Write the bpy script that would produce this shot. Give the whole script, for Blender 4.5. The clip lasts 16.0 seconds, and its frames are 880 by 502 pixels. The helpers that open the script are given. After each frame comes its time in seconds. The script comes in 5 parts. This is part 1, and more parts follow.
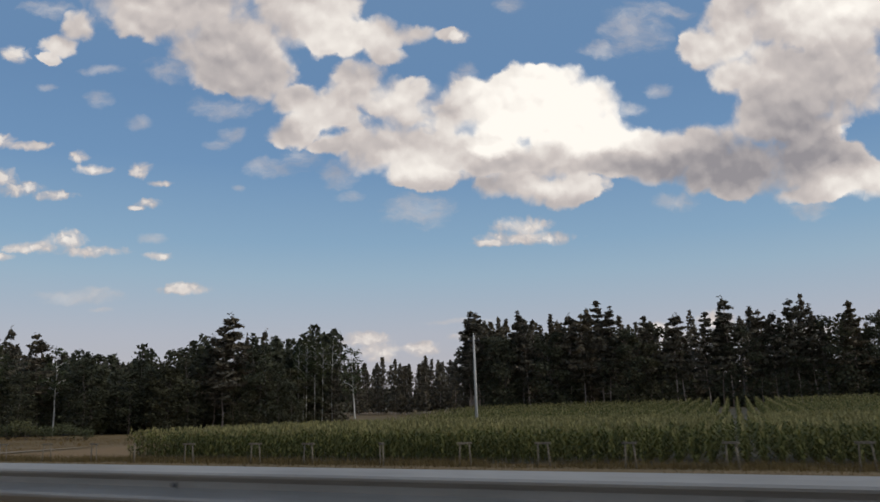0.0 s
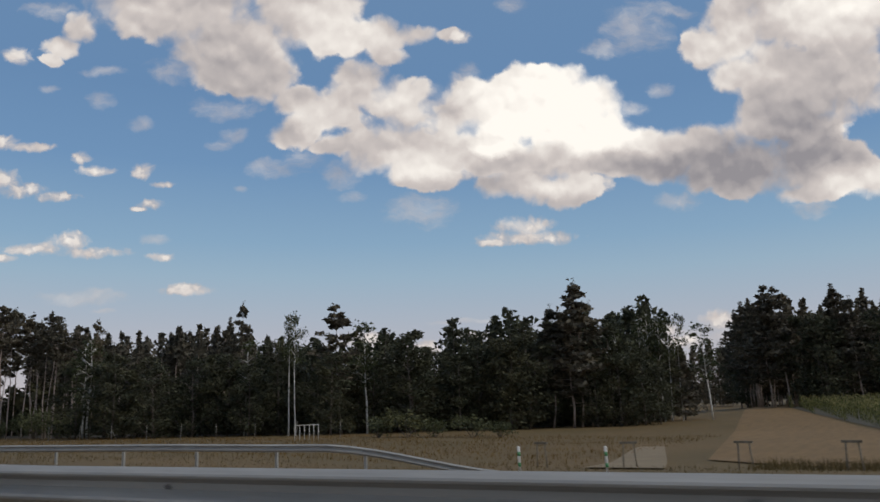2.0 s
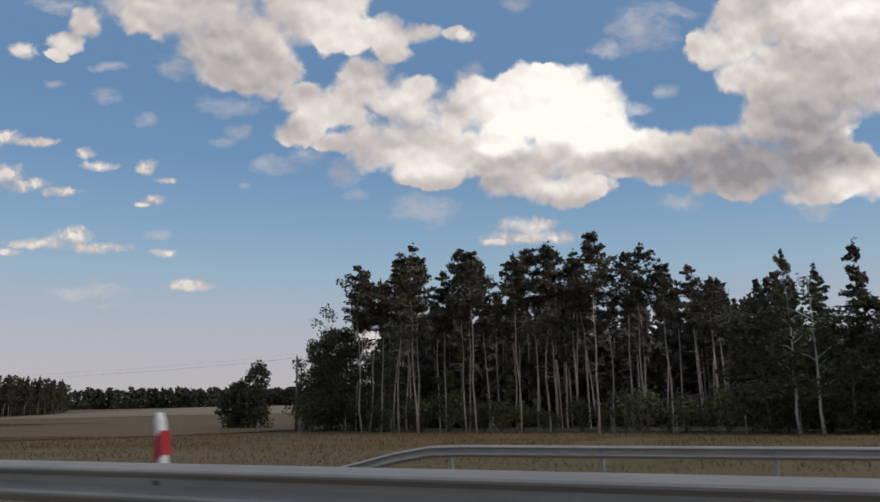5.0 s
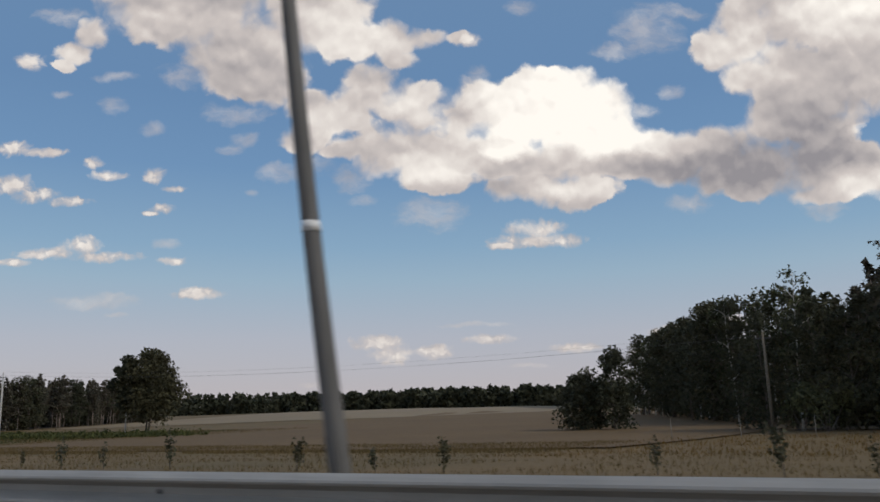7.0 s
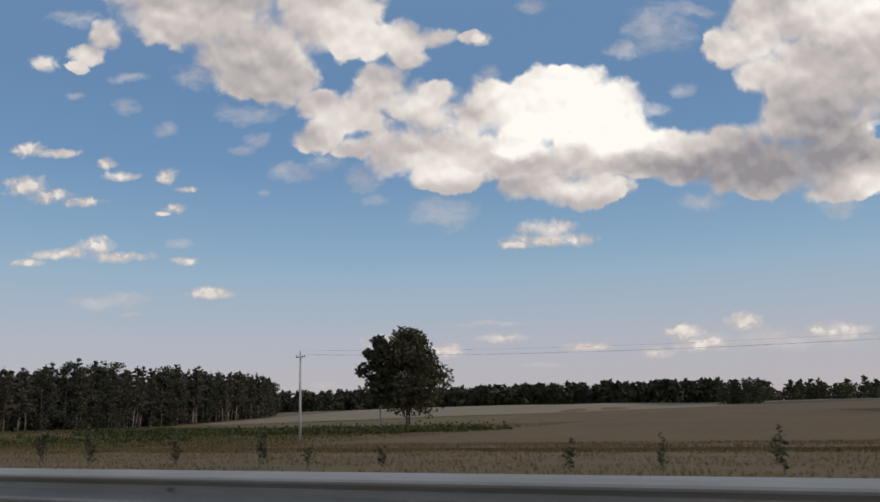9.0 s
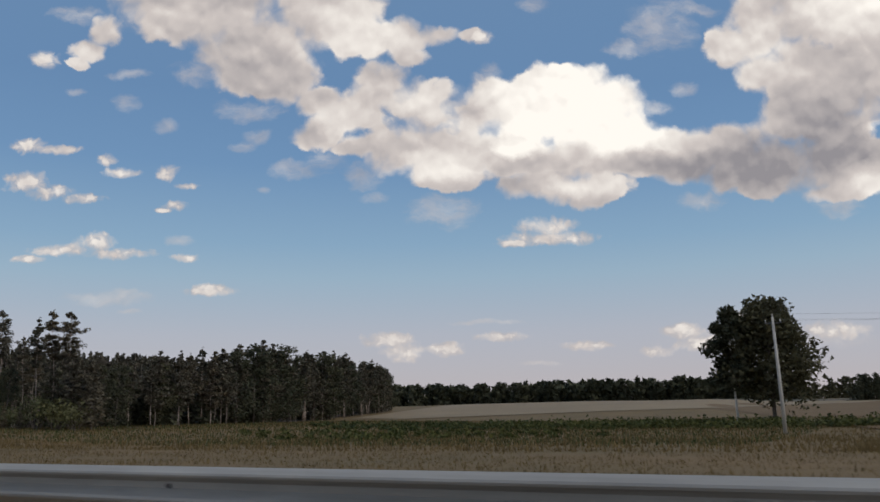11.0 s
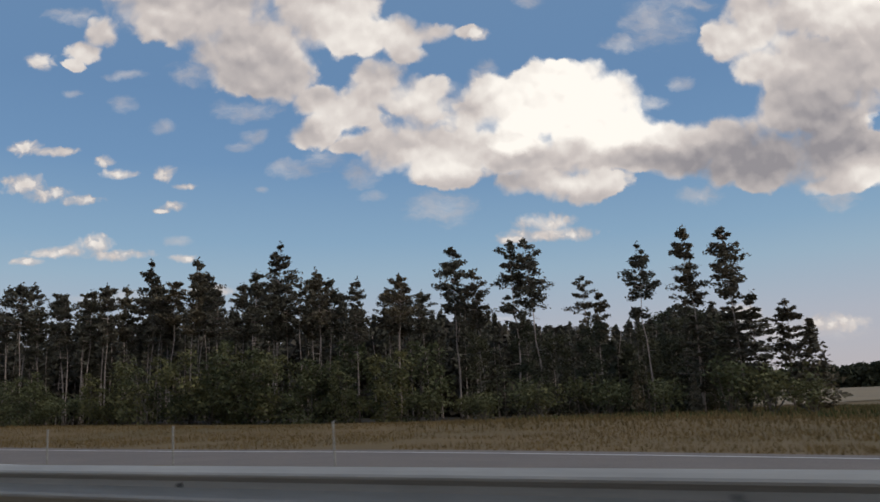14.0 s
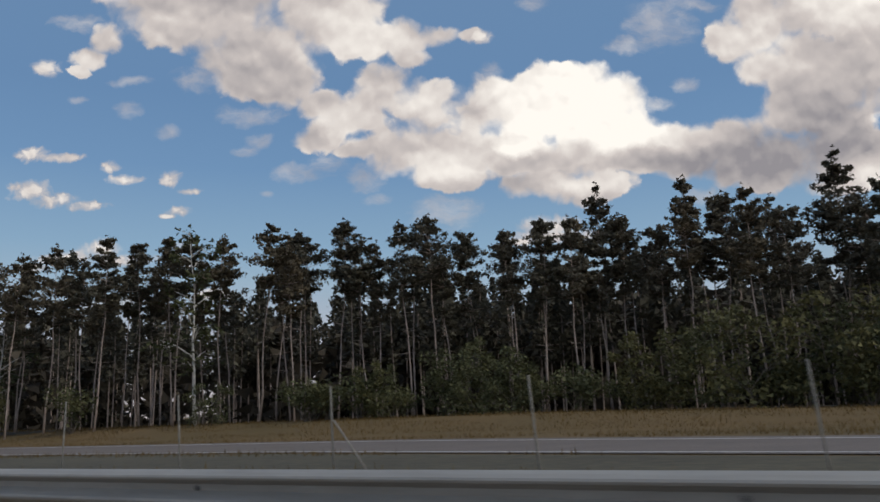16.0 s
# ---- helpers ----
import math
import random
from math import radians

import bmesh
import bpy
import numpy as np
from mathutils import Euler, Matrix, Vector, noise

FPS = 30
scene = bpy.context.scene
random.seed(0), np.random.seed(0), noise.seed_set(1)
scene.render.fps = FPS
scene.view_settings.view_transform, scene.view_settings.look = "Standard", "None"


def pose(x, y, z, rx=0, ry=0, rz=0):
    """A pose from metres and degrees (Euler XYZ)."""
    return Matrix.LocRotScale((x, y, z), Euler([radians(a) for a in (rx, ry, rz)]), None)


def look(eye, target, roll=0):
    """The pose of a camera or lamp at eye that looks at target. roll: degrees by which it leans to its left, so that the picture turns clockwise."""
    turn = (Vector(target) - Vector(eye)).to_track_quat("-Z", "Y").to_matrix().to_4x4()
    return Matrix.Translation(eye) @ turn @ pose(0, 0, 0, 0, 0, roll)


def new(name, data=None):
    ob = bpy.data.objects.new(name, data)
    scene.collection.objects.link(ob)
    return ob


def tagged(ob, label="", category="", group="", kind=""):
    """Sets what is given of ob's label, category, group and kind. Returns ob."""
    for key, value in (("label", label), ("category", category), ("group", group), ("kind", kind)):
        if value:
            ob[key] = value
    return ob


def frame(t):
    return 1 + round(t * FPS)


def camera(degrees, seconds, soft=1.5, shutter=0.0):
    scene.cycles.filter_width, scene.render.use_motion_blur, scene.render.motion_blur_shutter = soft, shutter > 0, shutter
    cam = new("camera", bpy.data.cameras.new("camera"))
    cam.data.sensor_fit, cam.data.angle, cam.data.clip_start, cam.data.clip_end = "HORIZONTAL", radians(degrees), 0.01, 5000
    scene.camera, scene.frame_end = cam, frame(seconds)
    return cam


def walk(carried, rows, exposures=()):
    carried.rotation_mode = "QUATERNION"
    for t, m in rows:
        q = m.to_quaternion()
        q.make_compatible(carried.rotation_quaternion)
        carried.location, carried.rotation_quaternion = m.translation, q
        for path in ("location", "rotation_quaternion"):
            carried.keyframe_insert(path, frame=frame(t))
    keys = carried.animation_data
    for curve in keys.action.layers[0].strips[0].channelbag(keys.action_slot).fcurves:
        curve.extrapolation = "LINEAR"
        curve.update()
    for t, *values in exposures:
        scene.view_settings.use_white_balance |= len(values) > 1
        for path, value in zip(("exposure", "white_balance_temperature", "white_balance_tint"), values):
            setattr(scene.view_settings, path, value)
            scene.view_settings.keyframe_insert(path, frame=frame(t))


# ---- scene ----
cam = camera(57.0, 16.0, soft=1.6, shutter=0.72)
scene.cycles.rolling_shutter_type, scene.cycles.rolling_shutter_duration = "TOP", 0.10      # the sensor is read out from the top row down
PATH = [
    (0, pose(0.00, 0.00, 1.15, 101.56, 1.12, 29.15)),
    (0.5, pose(-14.00, -0.04, 1.15, 101.72, 0.57, 29.38)),
    (1, pose(-28.00, -0.15, 1.15, 101.31, 0.59, 29.25)),
    (1.5, pose(-42.00, -0.33, 1.15, 101.43, 0.57, 29.46)),
    (2, pose(-56.00, -0.57, 1.15, 101.57, 1.27, 29.33)),
    (2.5, pose(-69.99, -0.87, 1.15, 101.52, 0.91, 29.55)),
    (3, pose(-83.99, -1.22, 1.15, 101.51, 0.70, 29.52)),
    (3.5, pose(-97.98, -1.61, 1.15, 101.66, 0.63, 29.46)),
    (4, pose(-111.98, -2.05, 1.15, 101.65, 0.91, 29.69)),
    (4.5, pose(-125.97, -2.52, 1.15, 101.79, 0.86, 30.01)),
    (5, pose(-139.96, -3.03, 1.15, 101.47, 0.66, 29.42)),
    (7.5, pose(-209.90, -5.83, 1.15, 101.84, 1.38, 30.19)),
    (8, pose(-223.89, -6.42, 1.15, 101.62, 0.83, 30.35)),
    (8.5, pose(-237.87, -6.99, 1.15, 101.55, 0.89, 30.75)),
    (9, pose(-251.86, -7.56, 1.15, 101.79, 1.27, 30.93)),
    (11.5, pose(-321.81, -10.04, 1.15, 101.58, 0.89, 30.96)),
    (12, pose(-335.81, -10.43, 1.15, 101.54, 0.75, 31.27)),
    (12.5, pose(-349.80, -10.77, 1.15, 101.91, 2.01, 31.60)),
    (13, pose(-363.80, -11.07, 1.15, 101.65, 2.73, 31.10)),
    (13.5, pose(-377.80, -11.30, 1.15, 101.57, 1.90, 31.27)),
    (14, pose(-391.79, -11.47, 1.15, 101.46, 1.73, 30.93)),
    (14.5, pose(-405.79, -11.57, 1.15, 101.54, 1.53, 31.21)),
    (15, pose(-419.79, -11.60, 1.15, 101.70, 2.24, 31.37)),
    (15.5, pose(-433.79, -11.56, 1.15, 102.01, 2.65, 31.94)),
    (16, pose(-447.79, -11.42, 1.15, 101.69, 2.04, 31.37)),
]
walk(cam, PATH)

# ---- sky, sun ----
SUN_ELEVATION, SUN_TURN = 43.0, 85.0          # degrees; turn is measured from +y towards +x
world = bpy.data.worlds.new("sky")
scene.world = world
world.use_nodes = True
WT = world.node_tree
WT.nodes.clear()


def wnode(kind, op=""):
    n = WT.nodes.new(kind)
    if op:
        n.operation = op
    return n


def feed(tree, socket, value):
    if isinstance(value, bpy.types.NodeSocket):
        tree.links.new(value, socket)
    else:
        socket.default_value = value


def wm(op, a, b=0.0, c=0.0, clamp=False):
    n = wnode("ShaderNodeMath", op=op)
    n.use_clamp = clamp
    for socket, value in zip(n.inputs, (a, b, c)):
        feed(WT, socket, value)
    return n.outputs[0]


def wv(op, a, b=(0, 0, 0), c=(0, 0, 0)):
    n = wnode("ShaderNodeVectorMath", op=op)
    for socket, value in zip(n.inputs, (a, b, c)):
        feed(WT, socket, value)
    return n.outputs["Value"] if op in ("DOT_PRODUCT", "LENGTH") else n.outputs["Vector"]


def wnoise(vector, scale, detail, rough=0.55, colour=False):
    n = wnode("ShaderNodeTexNoise")
    n.inputs["Scale"].default_value, n.inputs["Detail"].default_value, n.inputs["Roughness"].default_value = scale, detail, rough
    WT.links.new(vector, n.inputs["Vector"])
    return n.outputs["Color"] if colour else n.outputs["Fac"]


def wstep(value, low, high):
    n = wnode("ShaderNodeMapRange")
    n.interpolation_type = "SMOOTHSTEP"
    feed(WT, n.inputs["Value"], value)
    n.inputs["From Min"].default_value, n.inputs["From Max"].default_value = low, high
    return n.outputs["Result"]


def wmix(factor, a, b):
    n = wnode("ShaderNodeMix")
    n.data_type = "RGBA"
    feed(WT, n.inputs[0], factor)
    feed(WT, n.inputs[6], a)
    feed(WT, n.inputs[7], b)
    return n.outputs[2]


way = wnode("ShaderNodeTexCoord").outputs["Generated"]
sky = wnode("ShaderNodeTexSky")
sky.sky_type, sky.sun_disc = "NISHITA", False
sky.sun_elevation, sky.sun_rotation = radians(SUN_ELEVATION), radians(SUN_TURN)
sky.air_density, sky.dust_density, sky.ozone_density, sky.altitude = 1.0, 1.2, 2.2, 100
# a flat chart of the sky: hundreds of units to the right of and above one bearing
chart = pose(0, 0, 0, 101.66, 0.28, 29.46).to_3x3()
ahead = wm("MAXIMUM", wv("DOT_PRODUCT", way, tuple(-chart.col[2])), 0.08)
across = wm("DIVIDE", wv("DOT_PRODUCT", way, tuple(chart.col[0])), ahead)
above = wm("DIVIDE", wv("DOT_PRODUCT", way, tuple(chart.col[1])), ahead)
join = wnode("ShaderNodeCombineXYZ")
WT.links.new(across, join.inputs[0])
WT.links.new(above, join.inputs[1])
place = wv("MULTIPLY_ADD", join.outputs[0], (14.44, 14.44, 0), (7.84, -4.47, 0))
warp = wv("MULTIPLY_ADD", wnoise(place, 0.75, 3, 0.5, True), (0.62, 0.5, 0), (-0.31, -0.25, 0))
warp2 = wv("MULTIPLY_ADD", wnoise(place, 2.9, 4, 0.6, True), (0.30, 0.24, 0), (-0.15, -0.12, 0))
bent = wv("ADD", wv("ADD", place, warp), warp2)
bent_fine = wv("ADD", wv("MULTIPLY_ADD", warp, (0.45, 0.3, 0), place), wv("MULTIPLY", warp2, (0.8, 0.6, 0)))
banks = {}


def puff(bank, x, y, rx, ry, where=None):
    """One swelling of a cloud bank on the chart; a bank is the union of its swellings."""
    off = wv("MULTIPLY_ADD", where or bent, (1 / rx, 1 / ry, 0), (-x / rx, y / ry, 0))
    d = wv("DOT_PRODUCT", off, off)
    if bank in banks:
        n = wnode("ShaderNodeMath", op="SMOOTH_MIN")
        feed(WT, n.inputs[0], banks[bank])
        feed(WT, n.inputs[1], d)
        n.inputs[2].default_value = 0.35
        banks[bank] = n.outputs[0]
    else:
        banks[bank] = d


# the great bank high up
for x, y, rx, ry in ((2.5, -0.3, 1.0, 0.8), (3.5, 0.0, 1.5, 0.85), (1.7, 0.4, 0.4, 0.3), (1.32, 0.74, 0.36, 0.2), (1.08, 0.98, 0.2, 0.13), (4.3, 0.75, 1.15, 0.85), (4.85, 1.35, 0.62, 0.5), (5.6, 0.2, 1.0, 0.75),
                     (6.2, 0.72, 0.6, 0.36), (6.9, 0.65, 0.62, 0.4), (7.55, 0.62, 0.46, 0.24), (8.15, 0.66, 0.22, 0.13), (7.1, 1.05, 0.4, 0.2), (5.4, 1.75, 0.45, 0.32)):
    puff("body", x, y, rx, ry)
# the middle bank
for x, y, rx, ry in ((6.55, 1.55, 0.62, 0.48), (7.2, 1.9, 0.75, 0.5), (6.0, 2.0, 0.75, 0.42), (5.45, 2.35, 0.5, 0.3), (8.5, 1.95, 0.75, 0.58), (9.3, 1.9, 0.85, 0.6), (9.95, 1.75, 0.8, 0.56),
                     (10.7, 1.9, 0.62, 0.46), (10.4, 2.4, 1.1, 0.45), (6.1, 2.6, 0.55, 0.24), (7.0, 2.65, 0.9, 0.5), (7.7, 3.05, 0.8, 0.36)):
    puff("body", x, y, rx, ry)
for x, y, rx, ry in ((8.6, 2.7, 1.0, 0.55), (9.3, 3.35, 0.9, 0.32), (10.2, 3.5, 0.85, 0.34), (9.9, 2.95, 1.2, 0.45), (11.3, 2.6, 0.9, 0.3), (11.6, 3.05, 1.1, 0.36), (12.6, 2.75, 1.0, 0.42),
                     (13.2, 3.1, 1.3, 0.5), (14.5, 3.1, 1.2, 0.58), (15.5, 3.3, 0.9, 0.36), (14.6, 3.6, 0.8, 0.2)):
    puff("body", x, y, rx, ry)
for x, y, rx, ry in ((12.75, 0.95, 0.55, 0.5), (13.3, 0.55, 0.75, 0.62), (14.2, 0.2, 1.1, 0.9), (15.3, 0.3, 1.1, 1.0), (13.2, 1.45, 0.55, 0.42), (13.9, 1.5, 0.8, 0.8), (14.8, 1.6, 1.0, 0.9),
                     (13.7, 2.3, 0.6, 0.5), (14.5, 2.4, 0.8, 0.6), (15.6, 1.6, 0.6, 0.7)):
    puff("body", x, y, rx, ry)
# thin veils at the edges of the banks
for x, y, rx, ry in ((3.3, 1.25, 0.6, 0.25), (4.2, 1.85, 0.7, 0.22), (4.95, 2.95, 0.5, 0.2), (5.5, 2.8, 0.4, 0.3), (6.2, 3.1, 0.5, 0.3), (7.6, 3.8, 0.75, 0.36), (12.2, 3.7, 0.6, 0.22), (14.6, 3.85, 0.6, 0.25),
                     (11.5, 0.6, 0.75, 0.55), (11.0, 0.95, 0.6, 0.2), (12.0, 0.25, 0.6, 0.2), (1.05, 0.12, 0.5, 0.2), (10.9, 2.1, 0.7, 0.3)):
    puff("haze", x, y, rx, ry)
# how light falls on the banks: sunlit swellings and grey bases
shade = {"sum": 0.47}


def stroke(x, y, rx, ry, weight):
    off = wv("MULTIPLY_ADD", bent, (1 / rx, 1 / ry, 0), (-x / rx, y / ry, 0))
    near = wm("SUBTRACT", 1.0, wv("DOT_PRODUCT", off, off), clamp=True)
    shade["sum"] = wm("MULTIPLY_ADD", near, weight, shade["sum"])


for x, y, rx, ry, w in ((10.1, 1.9, 2.1, 1.1, 0.62), (9.4, 2.55, 2.2, 0.7, 0.2), (7.2, 1.8, 0.9, 0.45, 0.25), (7.7, 2.95, 1.0, 0.4, 0.34), (8.85, 2.65, 0.45, 0.22, 0.4),
                        (6.2, 0.55, 0.9, 0.7, 0.3), (13.1, 1.1, 1.0, 0.9, 0.2), (14.9, 0.2, 1.3, 1.0, 0.4), (15.5, 2.48, 0.7, 0.22, 0.6), (15.5, 3.4, 1.0, 0.4, 0.35)):
    stroke(x, y, rx, ry, w)
for x, y, rx, ry, w in ((10.3, 3.45, 1.1, 0.3, 0.25), (11.3, 2.55, 1.2, 0.35, 0.25), (5.9, 2.05, 0.6, 0.5, 0.25), (0.9, 0.95, 0.7, 0.4, 0.15), (3.3, 0.2, 2.2, 1.0, -0.1), (14.6, 1.3, 1.7, 1.2, -0.1),
                        (3.9, 0.9, 1.6, 0.8, -0.1), (4.7, 1.4, 1.1, 0.7, -0.12), (8.3, 3.35, 1.3, 0.3, -0.28), (9.1, 2.9, 1.2, 0.25, -0.3), (6.4, 1.6, 0.7, 0.5, -0.1)):
    stroke(x, y, rx, ry, w)
for x, y, rx, ry, w in ((12.0, 3.05, 1.9, 0.35, -0.3), (13.6, 3.05, 2.2, 0.8, -0.38), (14.8, 2.5, 1.4, 0.9, -0.2), (14.2, 1.7, 1.0, 0.8, -0.1), (6.0, 2.85, 1.0, 0.4, -0.2), (9.6, 3.75, 1.2, 0.3, -0.15)):
    stroke(x, y, rx, ry, w)
# loose small clouds
for x, y, rx, ry in ((9.45, 4.08, 0.62, 0.2), (9.5, 4.28, 1.0, 0.14), (8.85, 4.36, 0.4, 0.08), (0.15, 2.45, 0.36, 0.16), (0.7, 2.52, 0.46, 0.1), (1.58, 2.72, 0.2, 0.14), (1.85, 2.95, 0.36, 0.12),
                     (2.66, 2.98, 0.27, 0.17), (3.02, 3.22, 0.26, 0.06), (2.85, 3.57, 0.3, 0.1), (2.6, 3.66, 0.2, 0.05), (0.5, 0.92, 0.3, 0.2)):
    puff("small", x, y, rx, ry, bent_fine)
for x, y, rx, ry in ((1.3, 4.2, 0.45, 0.2), (0.75, 4.34, 0.7, 0.13), (1.75, 4.42, 0.75, 0.12), (0.1, 4.5, 0.3, 0.09), (2.95, 4.52, 0.36, 0.09), (3.48, 5.12, 0.62, 0.1), (3.38, 5.05, 0.3, 0.1),
                     (0.1, 3.1, 0.5, 0.22), (0.55, 3.3, 0.5, 0.16), (1.15, 3.42, 0.52, 0.1), (8.3, 0.68, 0.26, 0.14)):
    puff("small", x, y, rx, ry, bent_fine)
for x, y, rx, ry in ((1.95, 1.7, 0.28, 0.2), (2.65, 2.15, 0.34, 0.14), (4.05, 2.52, 0.28, 0.14), (4.3, 2.35, 0.3, 0.16), (11.9, 1.68, 0.26, 0.16), (2.0, 1.2, 0.5, 0.1), (6.4, 3.5, 0.34, 0.12),
                     (11.45, 2.0, 0.4, 0.16), (9.25, 0.14, 0.34, 0.18), (8.5, 1.28, 0.24, 0.2), (2.85, 4.22, 0.3, 0.12), (1.02, 1.5, 0.2, 0.1), (4.4, 3.32, 0.18, 0.07)):
    puff("haze", x, y, rx, ry, bent_fine)
for x, y, rx, ry in ((6.6, 6.05, 0.68, 0.16), (6.9, 6.25, 0.45, 0.22), (7.62, 6.22, 0.4, 0.16), (8.58, 6.03, 0.58, 0.11), (10.12, 6.17, 0.5, 0.12),
                     (11.8, 5.97, 0.48, 0.18), (12.86, 5.82, 0.4, 0.25), (12.2, 6.2, 0.7, 0.15), (14.4, 6.0, 0.85, 0.2), (11.32, 6.32, 0.34, 0.12)):
    puff("small", x, y, rx, ry, bent_fine)
for x, y, rx, ry in ((5.4, 6.78, 0.35, 0.08), (8.3, 5.76, 0.8, 0.06), (9.3, 6.5, 0.5, 0.06), (1.6, 5.2, 0.9, 0.2), (13.4, 6.1, 2.2, 0.28), (1.9, 5.45, 0.25, 0.07)):
    puff("haze", x, y, rx, ry, bent_fine)

billow = wnoise(bent_fine, 1.25, 7, 0.54)
soft = wnoise(place, 0.9, 3, 0.5)
relief = wm("SUBTRACT", billow, wnoise(wv("ADD", bent_fine, (0.06, 0.2, 0)), 1.25, 7, 0.54))
tatter = wm("MULTIPLY_ADD", wnoise(wv("MULTIPLY", bent, (0.8, 1.7, 0)), 2.6, 5, 0.6), 2.0, -1.0)
broad_relief = wm("SUBTRACT", soft, wnoise(wv("ADD", place, (0.1, 0.4, 0)), 0.9, 3, 0.5))
ragged = wm("MULTIPLY_ADD", billow, 1.5, -0.75)


def heads(vector, scale):
    """Rounded cloud heads."""
    n = wnode("ShaderNodeTexVoronoi")
    n.feature = "SMOOTH_F1"
    n.inputs["Scale"].default_value, n.inputs["Detail"].default_value, n.inputs["Roughness"].default_value = scale, 1.6, 0.5
    n.inputs["Smoothness"].default_value = 0.6
    WT.links.new(vector, n.inputs["Vector"])
    return n.outputs["Distance"]


stretched = wv("MULTIPLY", bent, (1.0, 1.35, 0))
domes = wm("SUBTRACT", heads(wv("ADD", stretched, (0.05, 0.3, 0)), 0.8), heads(stretched, 0.8))
solid, small, haze = (banks[k] for k in ("body", "small", "haze"))
# the rest of the sky has clouds of the same kind
away = wm("MAXIMUM", wm("ABSOLUTE", wm("MULTIPLY", across, 14.44)), wm("MULTIPLY", above, 20))
fair = wm("MULTIPLY", wstep(wnoise(way, 2.6, 8, 0.55), 0.50, 0.62), wstep(away, 10.0, 13.0))
knobs = wm("SUBTRACT", 0.46, heads(bent_fine, 2.3))
grains = wm("SUBTRACT", 0.46, heads(bent, 5.5))
fullness = wm("ADD", wm("SUBTRACT", 1.0, solid), wm("MULTIPLY_ADD", ragged, 0.6, wm("MULTIPLY_ADD", knobs, 0.6, wm("MULTIPLY_ADD", grains, 0.22, 0.34))))
softness = wm("MULTIPLY_ADD", wstep(wnoise(place, 0.8, 2, 0.5), 0.38, 0.62), 0.6, 0.34)
body = wstep(wm("DIVIDE", wm("ADD", fullness, 0.1), softness), 0.0, 1.0)
dots = wstep(wm("ADD", wm("MULTIPLY_ADD", small, -0.8, 0.8), wm("MULTIPLY_ADD", tatter, 0.6, wm("MULTIPLY_ADD", grains, 0.6, 0.24))), 0.0, 0.95)
veil = wm("MULTIPLY", wstep(wm("ADD", wm("MULTIPLY_ADD", haze, -0.8, 0.8), wm("MULTIPLY", tatter, 0.9)), 0.0, 1.3), 0.55)
cover = wm("MAXIMUM", wm("MAXIMUM", body, dots), wm("MAXIMUM", veil, fair), clamp=True)
tone = wm("ADD", shade["sum"], wm("ADD", wm("MULTIPLY", relief, 0.3), wm("MULTIPLY", broad_relief, 0.25)))
tone = wm("ADD", tone, wm("MULTIPLY", domes, 0.34))
knob_light = wm("SUBTRACT", heads(wv("ADD", bent_fine, (0.03, 0.14, 0)), 2.3), heads(bent_fine, 2.3))
tone = wm("MULTIPLY_ADD", knob_light, 0.3, tone)
rim = wm("MULTIPLY", wm("SUBTRACT", 1.0, wstep(fullness, 0.1, 0.75)), 0.1)
tone = wm("ADD", tone, wm("MULTIPLY", rim, body))
tone = wm("MAXIMUM", tone, wm("MULTIPLY", dots, wm("MULTIPLY_ADD", relief, 1.2, 0.66)))
tone = wm("MAXIMUM", tone, wm("MULTIPLY", fair, 0.55), clamp=True)
glow = wnode("ShaderNodeValToRGB")
glow.color_ramp.elements[0].position, glow.color_ramp.elements[0].color = 0.0, (2.95, 2.8, 3.0, 1)
glow.color_ramp.elements[1].position, glow.color_ramp.elements[1].color = 1.0, (10.2, 9.7, 9.0, 1)
mid = glow.color_ramp.elements.new(0.5)
mid.color = (6.15, 5.6, 5.35, 1)
WT.links.new(tone, glow.inputs["Fac"])
# thin white air towards the horizon
low = wnode("ShaderNodeSeparateXYZ")
WT.links.new(way, low.inputs[0])
air = wnode("ShaderNodeValToRGB")
AIR = ((0.0, (5.18, 4.50, 4.63)), (0.1, (4.36, 4.55, 5.22)), (0.17, (3.16, 4.40, 5.51)), (0.21, (2.45, 3.90, 5.41)), (0.3, (1.58, 2.90, 4.83)), (0.38, (1.36, 2.55, 4.44)), (0.5, (1.42, 2.55, 4.34)), (1.0, (0.65, 1.40, 2.92)))
for k, (z, colour) in enumerate(AIR):
    stop = air.color_ramp.elements[k] if k < 1 else (air.color_ramp.elements[-1] if k == len(AIR) - 1 else air.color_ramp.elements.new(z))
    stop.position, stop.color = z, (*colour, 1)
WT.links.new(low.outputs[2], air.inputs["Fac"])
clear = wmix(0.9, sky.outputs[0], air.outputs[0])
ground_cover = wmix(cover, clear, glow.outputs[0])
back = wnode("ShaderNodeBackground")
back.inputs["Strength"].default_value = 0.1
out = wnode("ShaderNodeOutputWorld")
WT.links.new(ground_cover, back.inputs["Color"])
WT.links.new(back.outputs[0], out.inputs[0])

sun_data = bpy.data.lights.new("sun", "SUN")
sun_data.energy, sun_data.angle, sun_data.color = 1.5, radians(18), (1.0, 0.93, 0.83)
sun = new("sun", sun_data)
toward = Vector((math.sin(radians(SUN_TURN)) * math.cos(radians(SUN_ELEVATION)), math.cos(radians(SUN_TURN)) * math.cos(radians(SUN_ELEVATION)), math.sin(radians(SUN_ELEVATION))))
sun.matrix_world = look(toward * 200, (0, 0, 0))

# ---- the road's line and the lie of the land ----
rng = np.random.default_rng(7)


